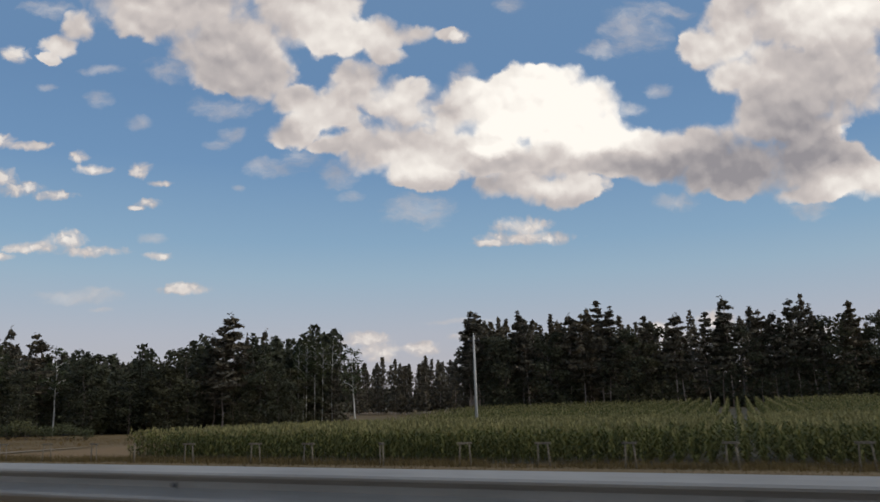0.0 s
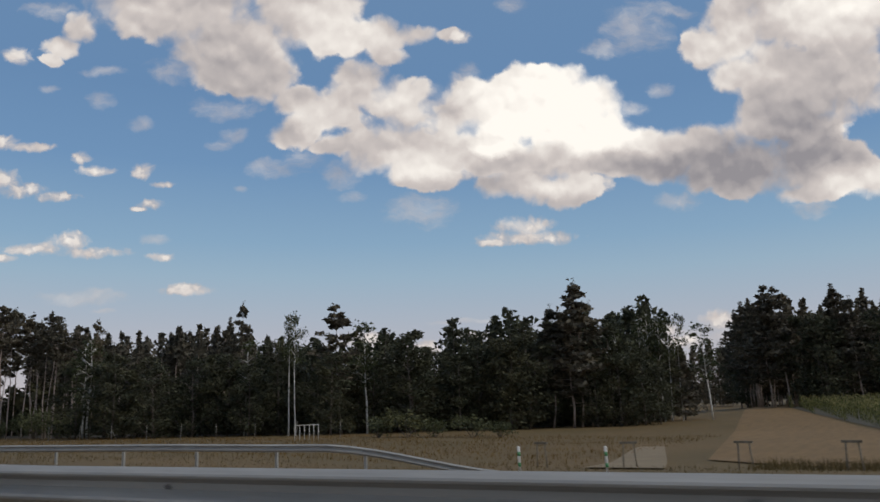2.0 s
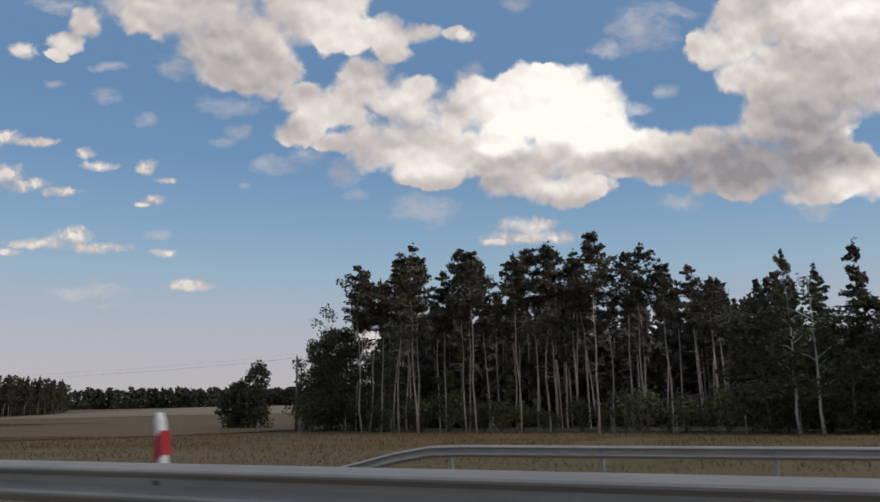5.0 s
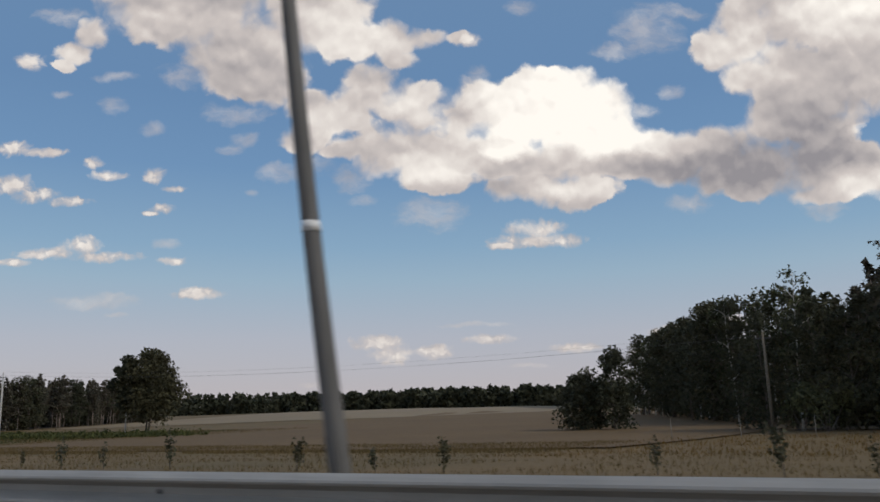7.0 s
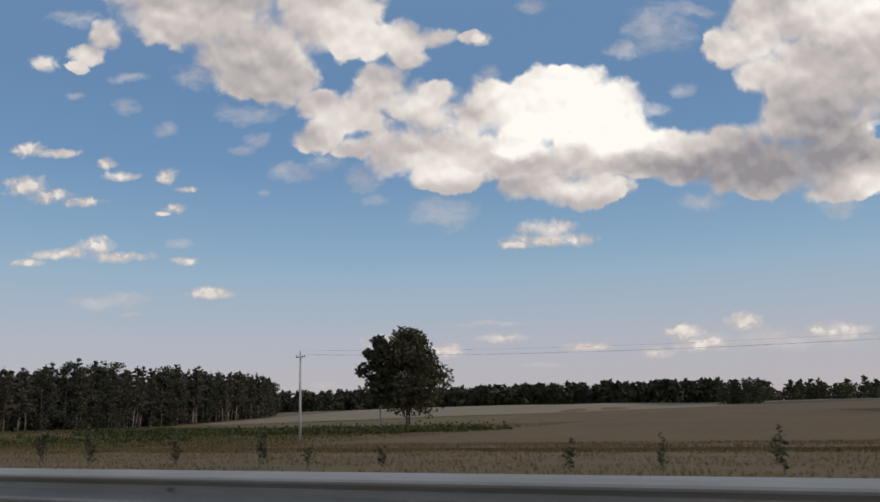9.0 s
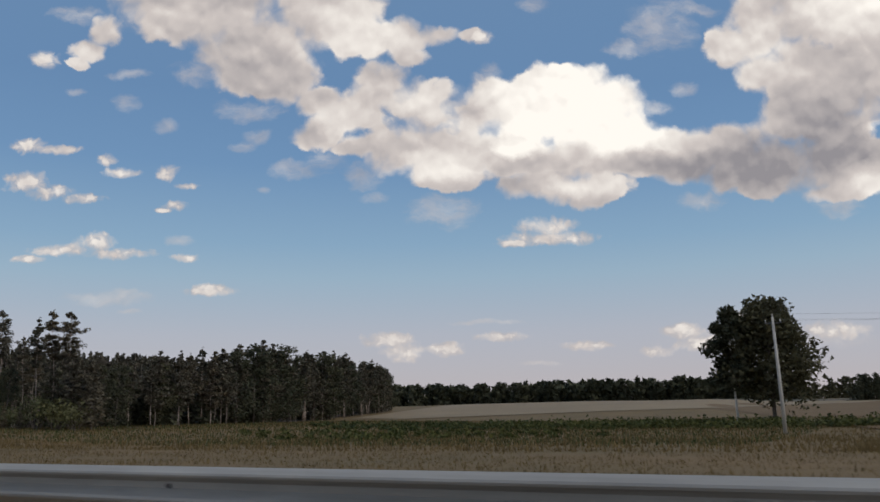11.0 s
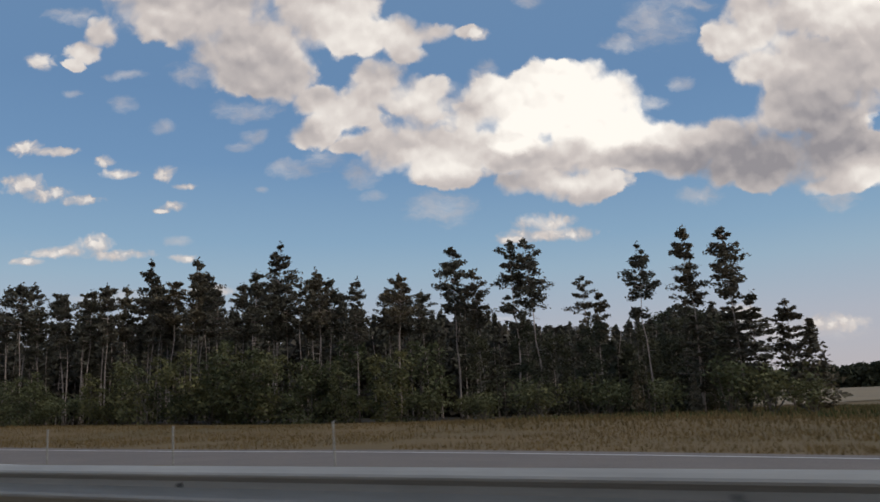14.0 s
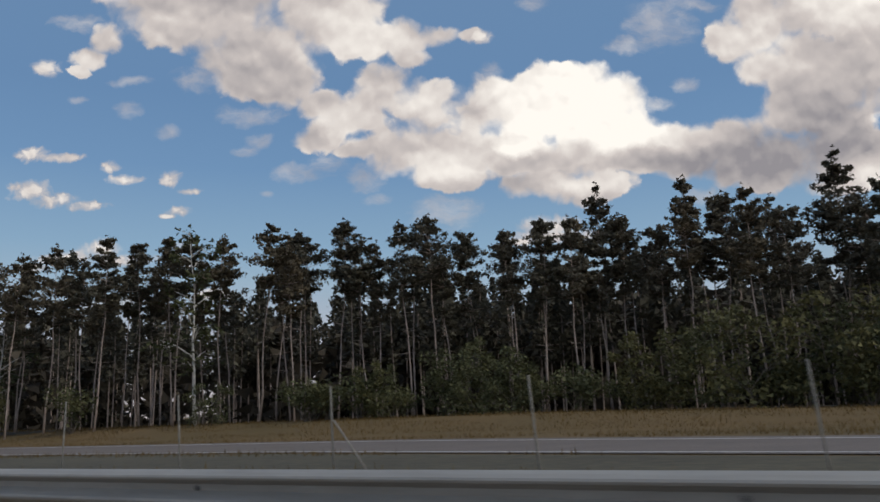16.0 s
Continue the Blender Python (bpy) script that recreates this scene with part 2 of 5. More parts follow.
def bend(x):
    """Sideways place of the driver's line at x."""
    u = np.clip(-np.asarray(x, float) / 448.0, -0.3, 1.35)
    return -448.0 * (0.0891 * u ** 2 - 0.0636 * u ** 3)


def smooth(v, a, b):
    s = np.clip((np.asarray(v, float) - a) / (b - a), 0, 1)
    return s * s * (3 - 2 * s)


def land(x, y):
    """Height of the ground."""
    x, y = np.asarray(x, float), np.asarray(y, float)
    s = y - bend(x)
    corn = np.interp(s, (-9, 6, 14, 30, 40, 85, 150, 260, 600, 1000), (0, 0, -0.5, -1.05, -1.3, -0.9, 1.6, 3.2, 8, 13))
    wood = np.interp(s, (-9, 6, 13, 20, 27, 40, 64, 110, 250, 600, 1000), (0, 0, -0.42, -0.5, -0.55, -0.68, -0.7, -0.4, 2.0, 8, 13))
    field = np.interp(s, (-9, 6, 25, 72, 118, 250, 600, 1000), (0, 0, -0.5, -1.0, -0.3, 2.3, 9, 13.5))
    rise = np.interp(x, (-480, -455, -430, -400), (0.15, 0.0, -0.45, -0.7))
    bank = np.interp(x, (-540, -470, -440, -400), (1.4, 1.3, 0.7, 0.6))
    last = smooth(s, 6.5, 9.5) * rise + smooth(s, 11.5, 14.5) * (0.05 - rise) + smooth(s, 24, 36) * 0.15 + smooth(s, 37, 48) * (bank - 0.2) + smooth(s, 110, 500) * 8
    a, b, c = smooth(-x, 74, 100), smooth(-x, 200, 235), smooth(-x, 365, 410)
    z = corn * (1 - a) + wood * a
    z = z * (1 - b) + field * b
    return z * (1 - c) + last * c


# ---- materials ----
def material(name, rough=0.85, metal=0.0):
    m = bpy.data.materials.new(name)
    m.use_nodes = True
    b = m.node_tree.nodes["Principled BSDF"]
    b.inputs["Roughness"].default_value, b.inputs["Metallic"].default_value = rough, metal
    return m, m.node_tree, b


def node(tree, kind):
    return tree.nodes.new(kind)


def noise_of(tree, scale, detail=5, rough=0.6, stretch=None):
    geo = node(tree, "ShaderNodeNewGeometry").outputs["Position"]
    if stretch:
        mp = node(tree, "ShaderNodeMapping")
        mp.inputs["Scale"].default_value = stretch
        tree.links.new(geo, mp.inputs["Vector"])
        geo = mp.outputs[0]
    n = node(tree, "ShaderNodeTexNoise")
    n.inputs["Scale"].default_value, n.inputs["Detail"].default_value, n.inputs["Roughness"].default_value = scale, detail, rough
    tree.links.new(geo, n.inputs["Vector"])
    return n.outputs["Fac"]


def ramp(tree, fac, *stops):
    r = node(tree, "ShaderNodeValToRGB")
    e = r.color_ramp.elements
    e[0].position, e[0].color = stops[0][0], (*stops[0][1], 1)
    e[1].position, e[1].color = stops[-1][0], (*stops[-1][1], 1)
    for p, c in stops[1:-1]:
        e.new(p).color = (*c, 1)
    tree.links.new(fac, r.inputs["Fac"])
    return r.outputs["Color"]


def blend(tree, fac, a, b, mode="MIX"):
    n = node(tree, "ShaderNodeMix")
    n.data_type, n.blend_type = "RGBA", mode
    feed(tree, n.inputs[0], fac)
    feed(tree, n.inputs[6], a)
    feed(tree, n.inputs[7], b)
    return n.outputs[2]


def bump(tree, shader, height, strength, distance=0.05):
    b = node(tree, "ShaderNodeBump")
    b.inputs["Strength"].default_value, b.inputs["Distance"].default_value = strength, distance
    tree.links.new(height, b.inputs["Height"])
    tree.links.new(b.outputs[0], shader.inputs["Normal"])


def two_scale(name, scale_a, stops_a, scale_b, stops_b, mix=0.5, rough=0.9, metal=0.0, relief=0.4, stretch=None, mode="MULTIPLY"):
    m, t, b = material(name, rough, metal)
    fine, broad = noise_of(t, scale_a, 6, 0.65, stretch), noise_of(t, scale_b, 4)
    c = blend(t, mix, ramp(t, fine, *stops_a), ramp(t, broad, *stops_b), mode)
    t.links.new(c, b.inputs["Base Color"])
    bump(t, b, fine, relief)
    return m


def leafy(name, dark, light, rough=0.7, through_light=0.25):
    """Foliage: varies leaf by leaf, tree by tree and with depth in the wood."""
    m, t, b = material(name, rough)
    geo = node(t, "ShaderNodeNewGeometry")
    info = node(t, "ShaderNodeObjectInfo")
    c = ramp(t, geo.outputs["Random Per Island"], (0.0, dark), (0.6, tuple((d + l) / 2 for d, l in zip(dark, light))), (1.0, light))
    tint = ramp(t, info.outputs["Random"], (0.0, (0.72, 0.75, 0.7)), (0.5, (1, 1, 1)), (1.0, (1.15, 1.02, 0.85)))
    c = blend(t, 0.85, c, tint, "MULTIPLY")
    patch = ramp(t, noise_of(t, 0.35, 3), (0.3, (0.7, 0.72, 0.7)), (0.7, (1.15, 1.12, 1.0)))
    c = blend(t, 0.7, c, patch, "MULTIPLY")
    t.links.new(c, b.inputs["Base Color"])
    tr = node(t, "ShaderNodeBsdfTranslucent")
    t.links.new(c, tr.inputs["Color"])
    mx = node(t, "ShaderNodeMixShader")
    mx.inputs[0].default_value = through_light
    t.links.new(b.outputs[0], mx.inputs[1])
    t.links.new(tr.outputs[0], mx.inputs[2])
    t.links.new(mx.outputs[0], t.nodes["Material Output"].inputs["Surface"])
    b.inputs["Specular IOR Level"].default_value = 0.25
    return m


M_NEEDLE = leafy("pine_needles", (0.07, 0.063, 0.05), (0.172, 0.156, 0.12), through_light=0.22)
M_LEAF = leafy("broad_leaves", (0.044, 0.047, 0.031), (0.108, 0.112, 0.07), through_light=0.25)
M_BIRCH_LEAF = leafy("birch_leaves", (0.035, 0.046, 0.022), (0.12, 0.135, 0.07), through_light=0.3)
M_BUSH = leafy("bush_leaves", (0.076, 0.084, 0.044), (0.172, 0.178, 0.092), through_light=0.25)
M_TWIG = leafy("dead_lower_boughs", (0.06, 0.05, 0.043), (0.14, 0.115, 0.095), rough=0.9, through_light=0.1)
M_WEED = leafy("weed_leaves", (0.03, 0.045, 0.014), (0.11, 0.125, 0.045))
M_CORN = leafy("corn_leaves", (0.055, 0.067, 0.02), (0.19, 0.185, 0.062))
M_TASSEL = leafy("maize_tassels", (0.2, 0.185, 0.075), (0.37, 0.33, 0.155))
M_STRAW = leafy("dry_grass_blades", (0.138, 0.098, 0.045), (0.23, 0.168, 0.082), rough=0.9, through_light=0.4)
M_PINE_BARK = two_scale("pine_bark", 6, ((0.3, (0.26, 0.215, 0.19)), (0.7, (0.58, 0.5, 0.445))), 0.12, ((0.35, (0.7, 0.66, 0.66)), (0.65, (1, 0.92, 0.86))), 0.8, stretch=(1, 1, 0.25))
M_BARK = two_scale("grey_bark", 7, ((0.3, (0.06, 0.05, 0.04)), (0.7, (0.22, 0.19, 0.16))), 0.3, ((0.3, (0.7, 0.7, 0.7)), (0.7, (1, 1, 1))), 0.8, stretch=(1, 1, 0.3))
M_BIRCH = two_scale("birch_bark", 2.2, ((0.34, (0.06, 0.055, 0.05)), (0.42, (0.62, 0.6, 0.56)), (0.8, (0.8, 0.78, 0.73))), 0.6, ((0.3, (0.7, 0.7, 0.68)), (0.7, (1, 1, 1))), 0.7, stretch=(0.6, 0.6, 2.0))
M_GROUND = two_scale("rough_grassland", 3.0, ((0.25, (0.108, 0.068, 0.025)), (0.5, (0.15, 0.098, 0.036)), (0.8, (0.192, 0.129, 0.05))), 0.06,
                     ((0.35, (0.7, 0.74, 0.58)), (0.65, (1.0, 0.95, 0.85))), 0.9, relief=0.8)
M_WHEAT = two_scale("ripe_wheat", 2.5, ((0.25, (0.098, 0.057, 0.018)), (0.5, (0.138, 0.083, 0.028)), (0.8, (0.178, 0.112, 0.041))), 0.05,
                    ((0.35, (0.8, 0.78, 0.72)), (0.65, (1.0, 1.0, 1.0))), 0.8, relief=0.8, stretch=(0.25, 1.0, 1.0))
M_STUBBLE = two_scale("stubble_field", 2.0, ((0.25, (0.15, 0.09, 0.032)), (0.5, (0.2, 0.122, 0.044)), (0.8, (0.24, 0.152, 0.06))), 0.08,
                      ((0.35, (0.85, 0.82, 0.78)), (0.65, (1.0, 1.0, 1.0))), 0.7, relief=0.7, stretch=(1.0, 0.12, 1.0))
M_PALE = two_scale("pale_cut_field", 1.0, ((0.25, (0.195, 0.145, 0.08)), (0.8, (0.29, 0.22, 0.13))), 0.03, ((0.35, (0.8, 0.8, 0.8)), (0.65, (1, 1, 1))), 0.7)
M_SOIL = two_scale("dark_soil", 2.0, ((0.25, (0.05, 0.045, 0.03)), (0.8, (0.14, 0.12, 0.07))), 0.1, ((0.35, (0.7, 0.7, 0.7)), (0.65, (1, 1, 1))), 0.7)
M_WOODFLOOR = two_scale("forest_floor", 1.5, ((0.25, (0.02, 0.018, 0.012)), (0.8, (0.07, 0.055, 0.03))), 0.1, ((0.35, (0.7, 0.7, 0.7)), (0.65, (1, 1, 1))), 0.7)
M_ASPHALT = two_scale("asphalt", 30, ((0.3, (0.135, 0.112, 0.097)), (0.7, (0.2, 0.17, 0.148))), 0.4, ((0.3, (0.8, 0.8, 0.8)), (0.7, (1.1, 1.08, 1.05))), 0.8, rough=0.85, relief=0.3)
M_LINE = two_scale("worn_white_paint", 20, ((0.25, (0.42, 0.41, 0.39)), (0.6, (0.72, 0.71, 0.68))), 1.0, ((0.3, (0.8, 0.8, 0.8)), (0.7, (1, 1, 1))), 0.6)
M_ZINC = two_scale("galvanised_steel", 5, ((0.25, (0.28, 0.272, 0.248)), (0.75, (0.425, 0.412, 0.375))), 0.5, ((0.3, (0.8, 0.8, 0.81)), (0.7, (1, 1, 1))), 0.7, rough=0.6, metal=0.12, relief=0.05, stretch=(0.15, 1, 1))
M_POLE = two_scale("weathered_zinc_pole", 6, ((0.3, (0.115, 0.111, 0.103)), (0.7, (0.185, 0.178, 0.166))), 0.7, ((0.3, (0.8, 0.8, 0.8)), (0.7, (1, 1, 1))), 0.6, rough=0.7, metal=0.15, relief=0.05, stretch=(1, 1, 0.2))
M_CONCRETE = two_scale("pale_concrete", 8, ((0.3, (0.42, 0.41, 0.38)), (0.7, (0.58, 0.56, 0.52))), 0.6, ((0.3, (0.8, 0.8, 0.8)), (0.7, (1, 1, 1))), 0.6, relief=0.2)
M_FENCE = two_scale("grey_weathered_post", 9, ((0.3, (0.2, 0.19, 0.17)), (0.7, (0.36, 0.345, 0.31))), 0.8, ((0.3, (0.8, 0.8, 0.8)), (0.7, (1, 1, 1))), 0.6)
M_STAKE = two_scale("weathered_wood_stake", 9, ((0.3, (0.12, 0.1, 0.07)), (0.7, (0.25, 0.215, 0.165))), 0.8, ((0.3, (0.8, 0.8, 0.8)), (0.7, (1, 1, 1))), 0.6)
M_WHITE = two_scale("white_plastic", 8, ((0.3, (0.68, 0.67, 0.64)), (0.7, (0.8, 0.79, 0.77))), 2, ((0.3, (0.85, 0.84, 0.82)), (0.7, (1, 1, 1))), 0.6, rough=0.5, relief=0.05)
M_RED = two_scale("red_reflector", 8, ((0.3, (0.38, 0.025, 0.035)), (0.7, (0.5, 0.04, 0.05))), 2, ((0.3, (0.85, 0.85, 0.85)), (0.7, (1, 1, 1))), 0.6, rough=0.4, relief=0.05)
M_GREEN = two_scale("green_band", 8, ((0.3, (0.05, 0.22, 0.09)), (0.7, (0.08, 0.3, 0.13))), 2, ((0.3, (0.85, 0.85, 0.85)), (0.7, (1, 1, 1))), 0.6, rough=0.5, relief=0.05)
M_DARKSTEEL = two_scale("dark_painted_steel", 8, ((0.3, (0.075, 0.077, 0.085)), (0.7, (0.145, 0.148, 0.16))), 1, ((0.3, (0.85, 0.85, 0.85)), (0.7, (1, 1, 1))), 0.6, rough=0.5, metal=0.4, relief=0.05)
M_WIRE = two_scale("dull_wire", 8, ((0.3, (0.08, 0.08, 0.08)), (0.7, (0.16, 0.16, 0.16))), 1, ((0.3, (0.85, 0.85, 0.85)), (0.7, (1, 1, 1))), 0.6, rough=0.5, metal=0.6, relief=0.0)


# ---- mesh helpers ----
def mesh(name, verts, faces, mat, smooth_faces=False):
    """A mesh from arrays; faces may be one array or a list of them (threes or fours)."""
    groups = [np.asarray(f, np.int32) for f in (faces if isinstance(faces, list) else [faces]) if len(f)]
    me = bpy.data.meshes.new(name)
    verts = np.asarray(verts, np.float32)
    me.vertices.add(len(verts))
    me.vertices.foreach_set("co", verts.ravel())
    loops = np.concatenate([g.ravel() for g in groups])
    totals = np.concatenate([np.full(len(g), g.shape[1], np.int32) for g in groups])
    me.loops.add(len(loops))
    me.loops.foreach_set("vertex_index", loops)
    me.polygons.add(len(totals))
    me.polygons.foreach_set("loop_start", np.concatenate([[0], np.cumsum(totals)[:-1]]).astype(np.int32))
    me.polygons.foreach_set("loop_total", totals)
    me.update(calc_edges=True)
    me.polygons.foreach_set("use_smooth", np.full(len(totals), smooth_faces))
    me.materials.append(mat)
    return me


class Heap:
    """Collects pieces of one mesh."""

    def __init__(self):
        self.v, self.f4, self.f3, self.n = [], [], [], 0

    def add(self, verts, quads=(), tris=()):
        self.v.append(np.asarray(verts, float))
        if len(quads):
            self.f4.append(np.asarray(quads) + self.n)
        if len(tris):
            self.f3.append(np.asarray(tris) + self.n)
        self.n += len(verts)

    def mesh(self, name, mat, smooth_faces=False):
        faces = [np.concatenate(g) for g in (self.f4, self.f3) if g]
        return mesh(name, np.concatenate(self.v), faces, mat, smooth_faces)

    def tube(self, line, radii, sides=6, capped=True):
        line = np.asarray(line, float)
        d = np.gradient(line, axis=0)
        d /= np.linalg.norm(d, axis=1)[:, None] + 1e-9
        ref = np.where(np.abs(d[:, 2:3]) > 0.9, [[1.0, 0, 0]], [[0, 0, 1.0]])
        a = np.cross(d, ref)
        a /= np.linalg.norm(a, axis=1)[:, None] + 1e-9
        b = np.cross(d, a)
        ang = np.arange(sides) * 2 * np.pi / sides
        ring = a[:, None] * np.cos(ang)[None, :, None] + b[:, None] * np.sin(ang)[None, :, None]
        v = (line[:, None] + ring * np.asarray(radii, float)[:, None, None]).reshape(-1, 3)
        k = np.arange(len(line) - 1)[:, None] * sides
        i = np.arange(sides)[None]
        j = (i + 1) % sides
        q = np.stack([k + i, k + j, k + sides + j, k + sides + i], -1).reshape(-1, 4)
        t = []
        if capped:
            e = (len(line) - 1) * sides
            t = [(e, e + s, e + s + 1) for s in range(1, sides - 1)] + [(0, s + 1, s) for s in range(1, sides - 1)]
        self.add(v, q, t)

    def box(self, lo, hi):
        (a, b, c), (d, e, f) = lo, hi
        v = [(a, b, c), (d, b, c), (d, e, c), (a, e, c), (a, b, f), (d, b, f), (d, e, f), (a, e, f)]
        self.add(v, [(0, 3, 2, 1), (4, 5, 6, 7), (0, 1, 5, 4), (1, 2, 6, 5), (2, 3, 7, 6), (3, 0, 4, 7)])

    def cards(self, centres, size, r, flat=0.0, long=1.5):
        """Small leaf sprays: one wedge each, turned at random."""
        c = np.asarray(centres, float)
        n = len(c)
        a = r.normal(size=(n, 3))
        a[:, 2] *= 1 - flat
        a /= np.linalg.norm(a, axis=1)[:, None]
        b = np.cross(a, r.normal(size=(n, 3)))
        b /= np.linalg.norm(b, axis=1)[:, None] + 1e-9
        s = size * r.uniform(0.6, 1.35, (n, 1))
        a, b = a * s * 0.5 * long, b * s * 0.5
        v = np.stack([c - a, c + a * r.uniform(0.5, 1.0, (n, 1)) - b, c + a * r.uniform(0.5, 1.0, (n, 1)) + b], 1).reshape(-1, 3)
        self.add(v, (), np.arange(3 * n).reshape(-1, 3))


def part(name, me, parent, label="", at=None):
    ob = new(name, me)
    ob.parent = parent
    if at is not None:
        ob.matrix_local = at
    return tagged(ob, label) if label else ob


def thing(name, label, category, group="", at=(0, 0, 0), kind=""):
    ob = new(name)
    ob.location = at
    ob.empty_display_size = 0.2
    return tagged(ob, label, category, group, kind)


# ---- trees ----
def crown_profile(f, kind):
    if kind == "pine":
        return np.interp(f, (0, 0.2, 0.5, 0.8, 1.0), (0.45, 0.95, 0.8, 0.4, 0.05))
    if kind == "cone":
        return np.interp(f, (0, 0.08, 0.5, 1.0), (0.75, 1.0, 0.62, 0.04))
    if kind == "mound":
        return np.interp(f, (0, 0.5, 0.85, 1.0), (1.0, 0.95, 0.62, 0.15))
    return np.interp(f, (0, 0.2, 0.5, 0.8, 1.0), (0.5, 0.95, 1.0, 0.72, 0.2))


def stem(r, height, radius, lean=0.3, top=0.12):
    k = 8
    f = np.linspace(0, 1, k)
    sway = np.cumsum(r.normal(0, lean / k, (k, 2)), axis=0) * height / 14
    line = np.column_stack([sway[:, 0], sway[:, 1], f * height])
    line[0, 2] = -0.4
    return line, radius * (1 - (1 - top) * f ** 0.8)


def pine_tree(seed, height, base, spread, whorls=11, spray=0.27, pad=17, slope=0.0):
    """Trunk and crown meshes of a tall pine with a bare lower stem: tiers of boughs that carry flat pads of needles."""
    r = np.random.default_rng(seed)
    wood, green = Heap(), Heap()
    line, rad = stem(r, height, height * 0.0064, 0.9)
    wood.tube(line, rad, 7)
    for i in range(whorls):
        f = (i + r.uniform(0, 0.7)) / whorls
        z = height * (base + (1 - base) * f * 0.975)
        at = np.array([np.interp(z, line[:, 2], line[:, 0]), np.interp(z, line[:, 2], line[:, 1]), z])
        first = r.uniform(0, 2 * np.pi)
        boughs = r.integers(3, 6)
        for b in range(boughs):
            turn = first + b * 2 * np.pi / boughs + r.normal(0, 0.4)
            reach = spread * crown_profile(f, "pine") * r.uniform(0.3, 1.25)
            up = r.uniform(-0.12, 0.25) + 0.55 * f - slope
            d = np.array([np.cos(turn), np.sin(turn), up]) * reach
            at = at + (0, 0, r.normal(0, 0.04 * height / whorls * 11 / 12 + 0.12))
            wood.tube([at, at + d * 0.5 - (0, 0, 0.05 * reach), at + d], (height * 0.0024, height * 0.0016, 0.012), 3, False)
            for g in (0.45, 0.78, 1.0):
                size = (0.34 + 0.2 * reach) * (1.15 - 0.4 * f) * r.uniform(0.7, 1.2)
                if reach * g < 0.35 and g < 1:
                    continue
                n = max(6, int(pad * r.uniform(0.7, 1.3)))
                q = r.normal(0, 1, (n, 3))
                q /= np.linalg.norm(q, axis=1)[:, None] + 1e-9
                q *= (r.uniform(0, 1, n) ** 0.45)[:, None] * (size, size, size * 0.55)
                green.cards(at + d * g + q + (0, 0, 0.1), spray, r, 0.35)
    green.cards(line[-1] + np.column_stack([r.normal(0, 0.12, 22), r.normal(0, 0.12, 22), r.uniform(-1.3, 0.3, 22)]), spray * 0.85, r, 0.0)
    for _ in range(9):
        z = height * base * r.uniform(0.4, 1.0)
        turn, reach = r.uniform(0, 2 * np.pi), r.uniform(0.4, 1.6)
        at = np.array([np.interp(z, line[:, 2], line[:, 0]), np.interp(z, line[:, 2], line[:, 1]), z])
        wood.tube([at, at + (np.cos(turn) * reach, np.sin(turn) * reach, r.uniform(-0.3, 0.2))], (0.025, 0.008), 3, False)
    return wood.mesh("pine_trunk", M_PINE_BARK, True), green.mesh("pine_crown", M_NEEDLE)


def young_conifer(seed, height, spread, count=620, spray=0.34):
    r = np.random.default_rng(seed)
    wood, green = Heap(), Heap()
    line, rad = stem(r, height, height * 0.008, 0.2)
    wood.tube(line, rad, 6)
    f = r.uniform(0, 1, count) ** 1.35
    turn = r.uniform(0, 2 * np.pi, count) + np.floor(f * 14) * 2.4
    lobes = 0.75 + 0.35 * np.sin(turn * 5 + np.floor(f * 14) * 1.7)
    reach = spread * crown_profile(f, "cone") * lobes * r.uniform(0.45, 1.05, count)
    c = np.column_stack([np.cos(turn) * reach, np.sin(turn) * reach, height * (0.06 + 0.94 * f) + 0.18 * reach])
    green.cards(c, spray, r, 0.3)
    for i in range(16):
        z, t = height * (0.1 + 0.05 * i), i * 2.4
        q = spread * crown_profile((0.1 + 0.05 * i), "cone") * 0.8
        wood.tube([(0, 0, z), (np.cos(t) * q, np.sin(t) * q, z + 0.2)], (0.03, 0.01), 3, False)
    return wood.mesh("conifer_trunk", M_BARK, True), green.mesh("conifer_crown", M_NEEDLE)


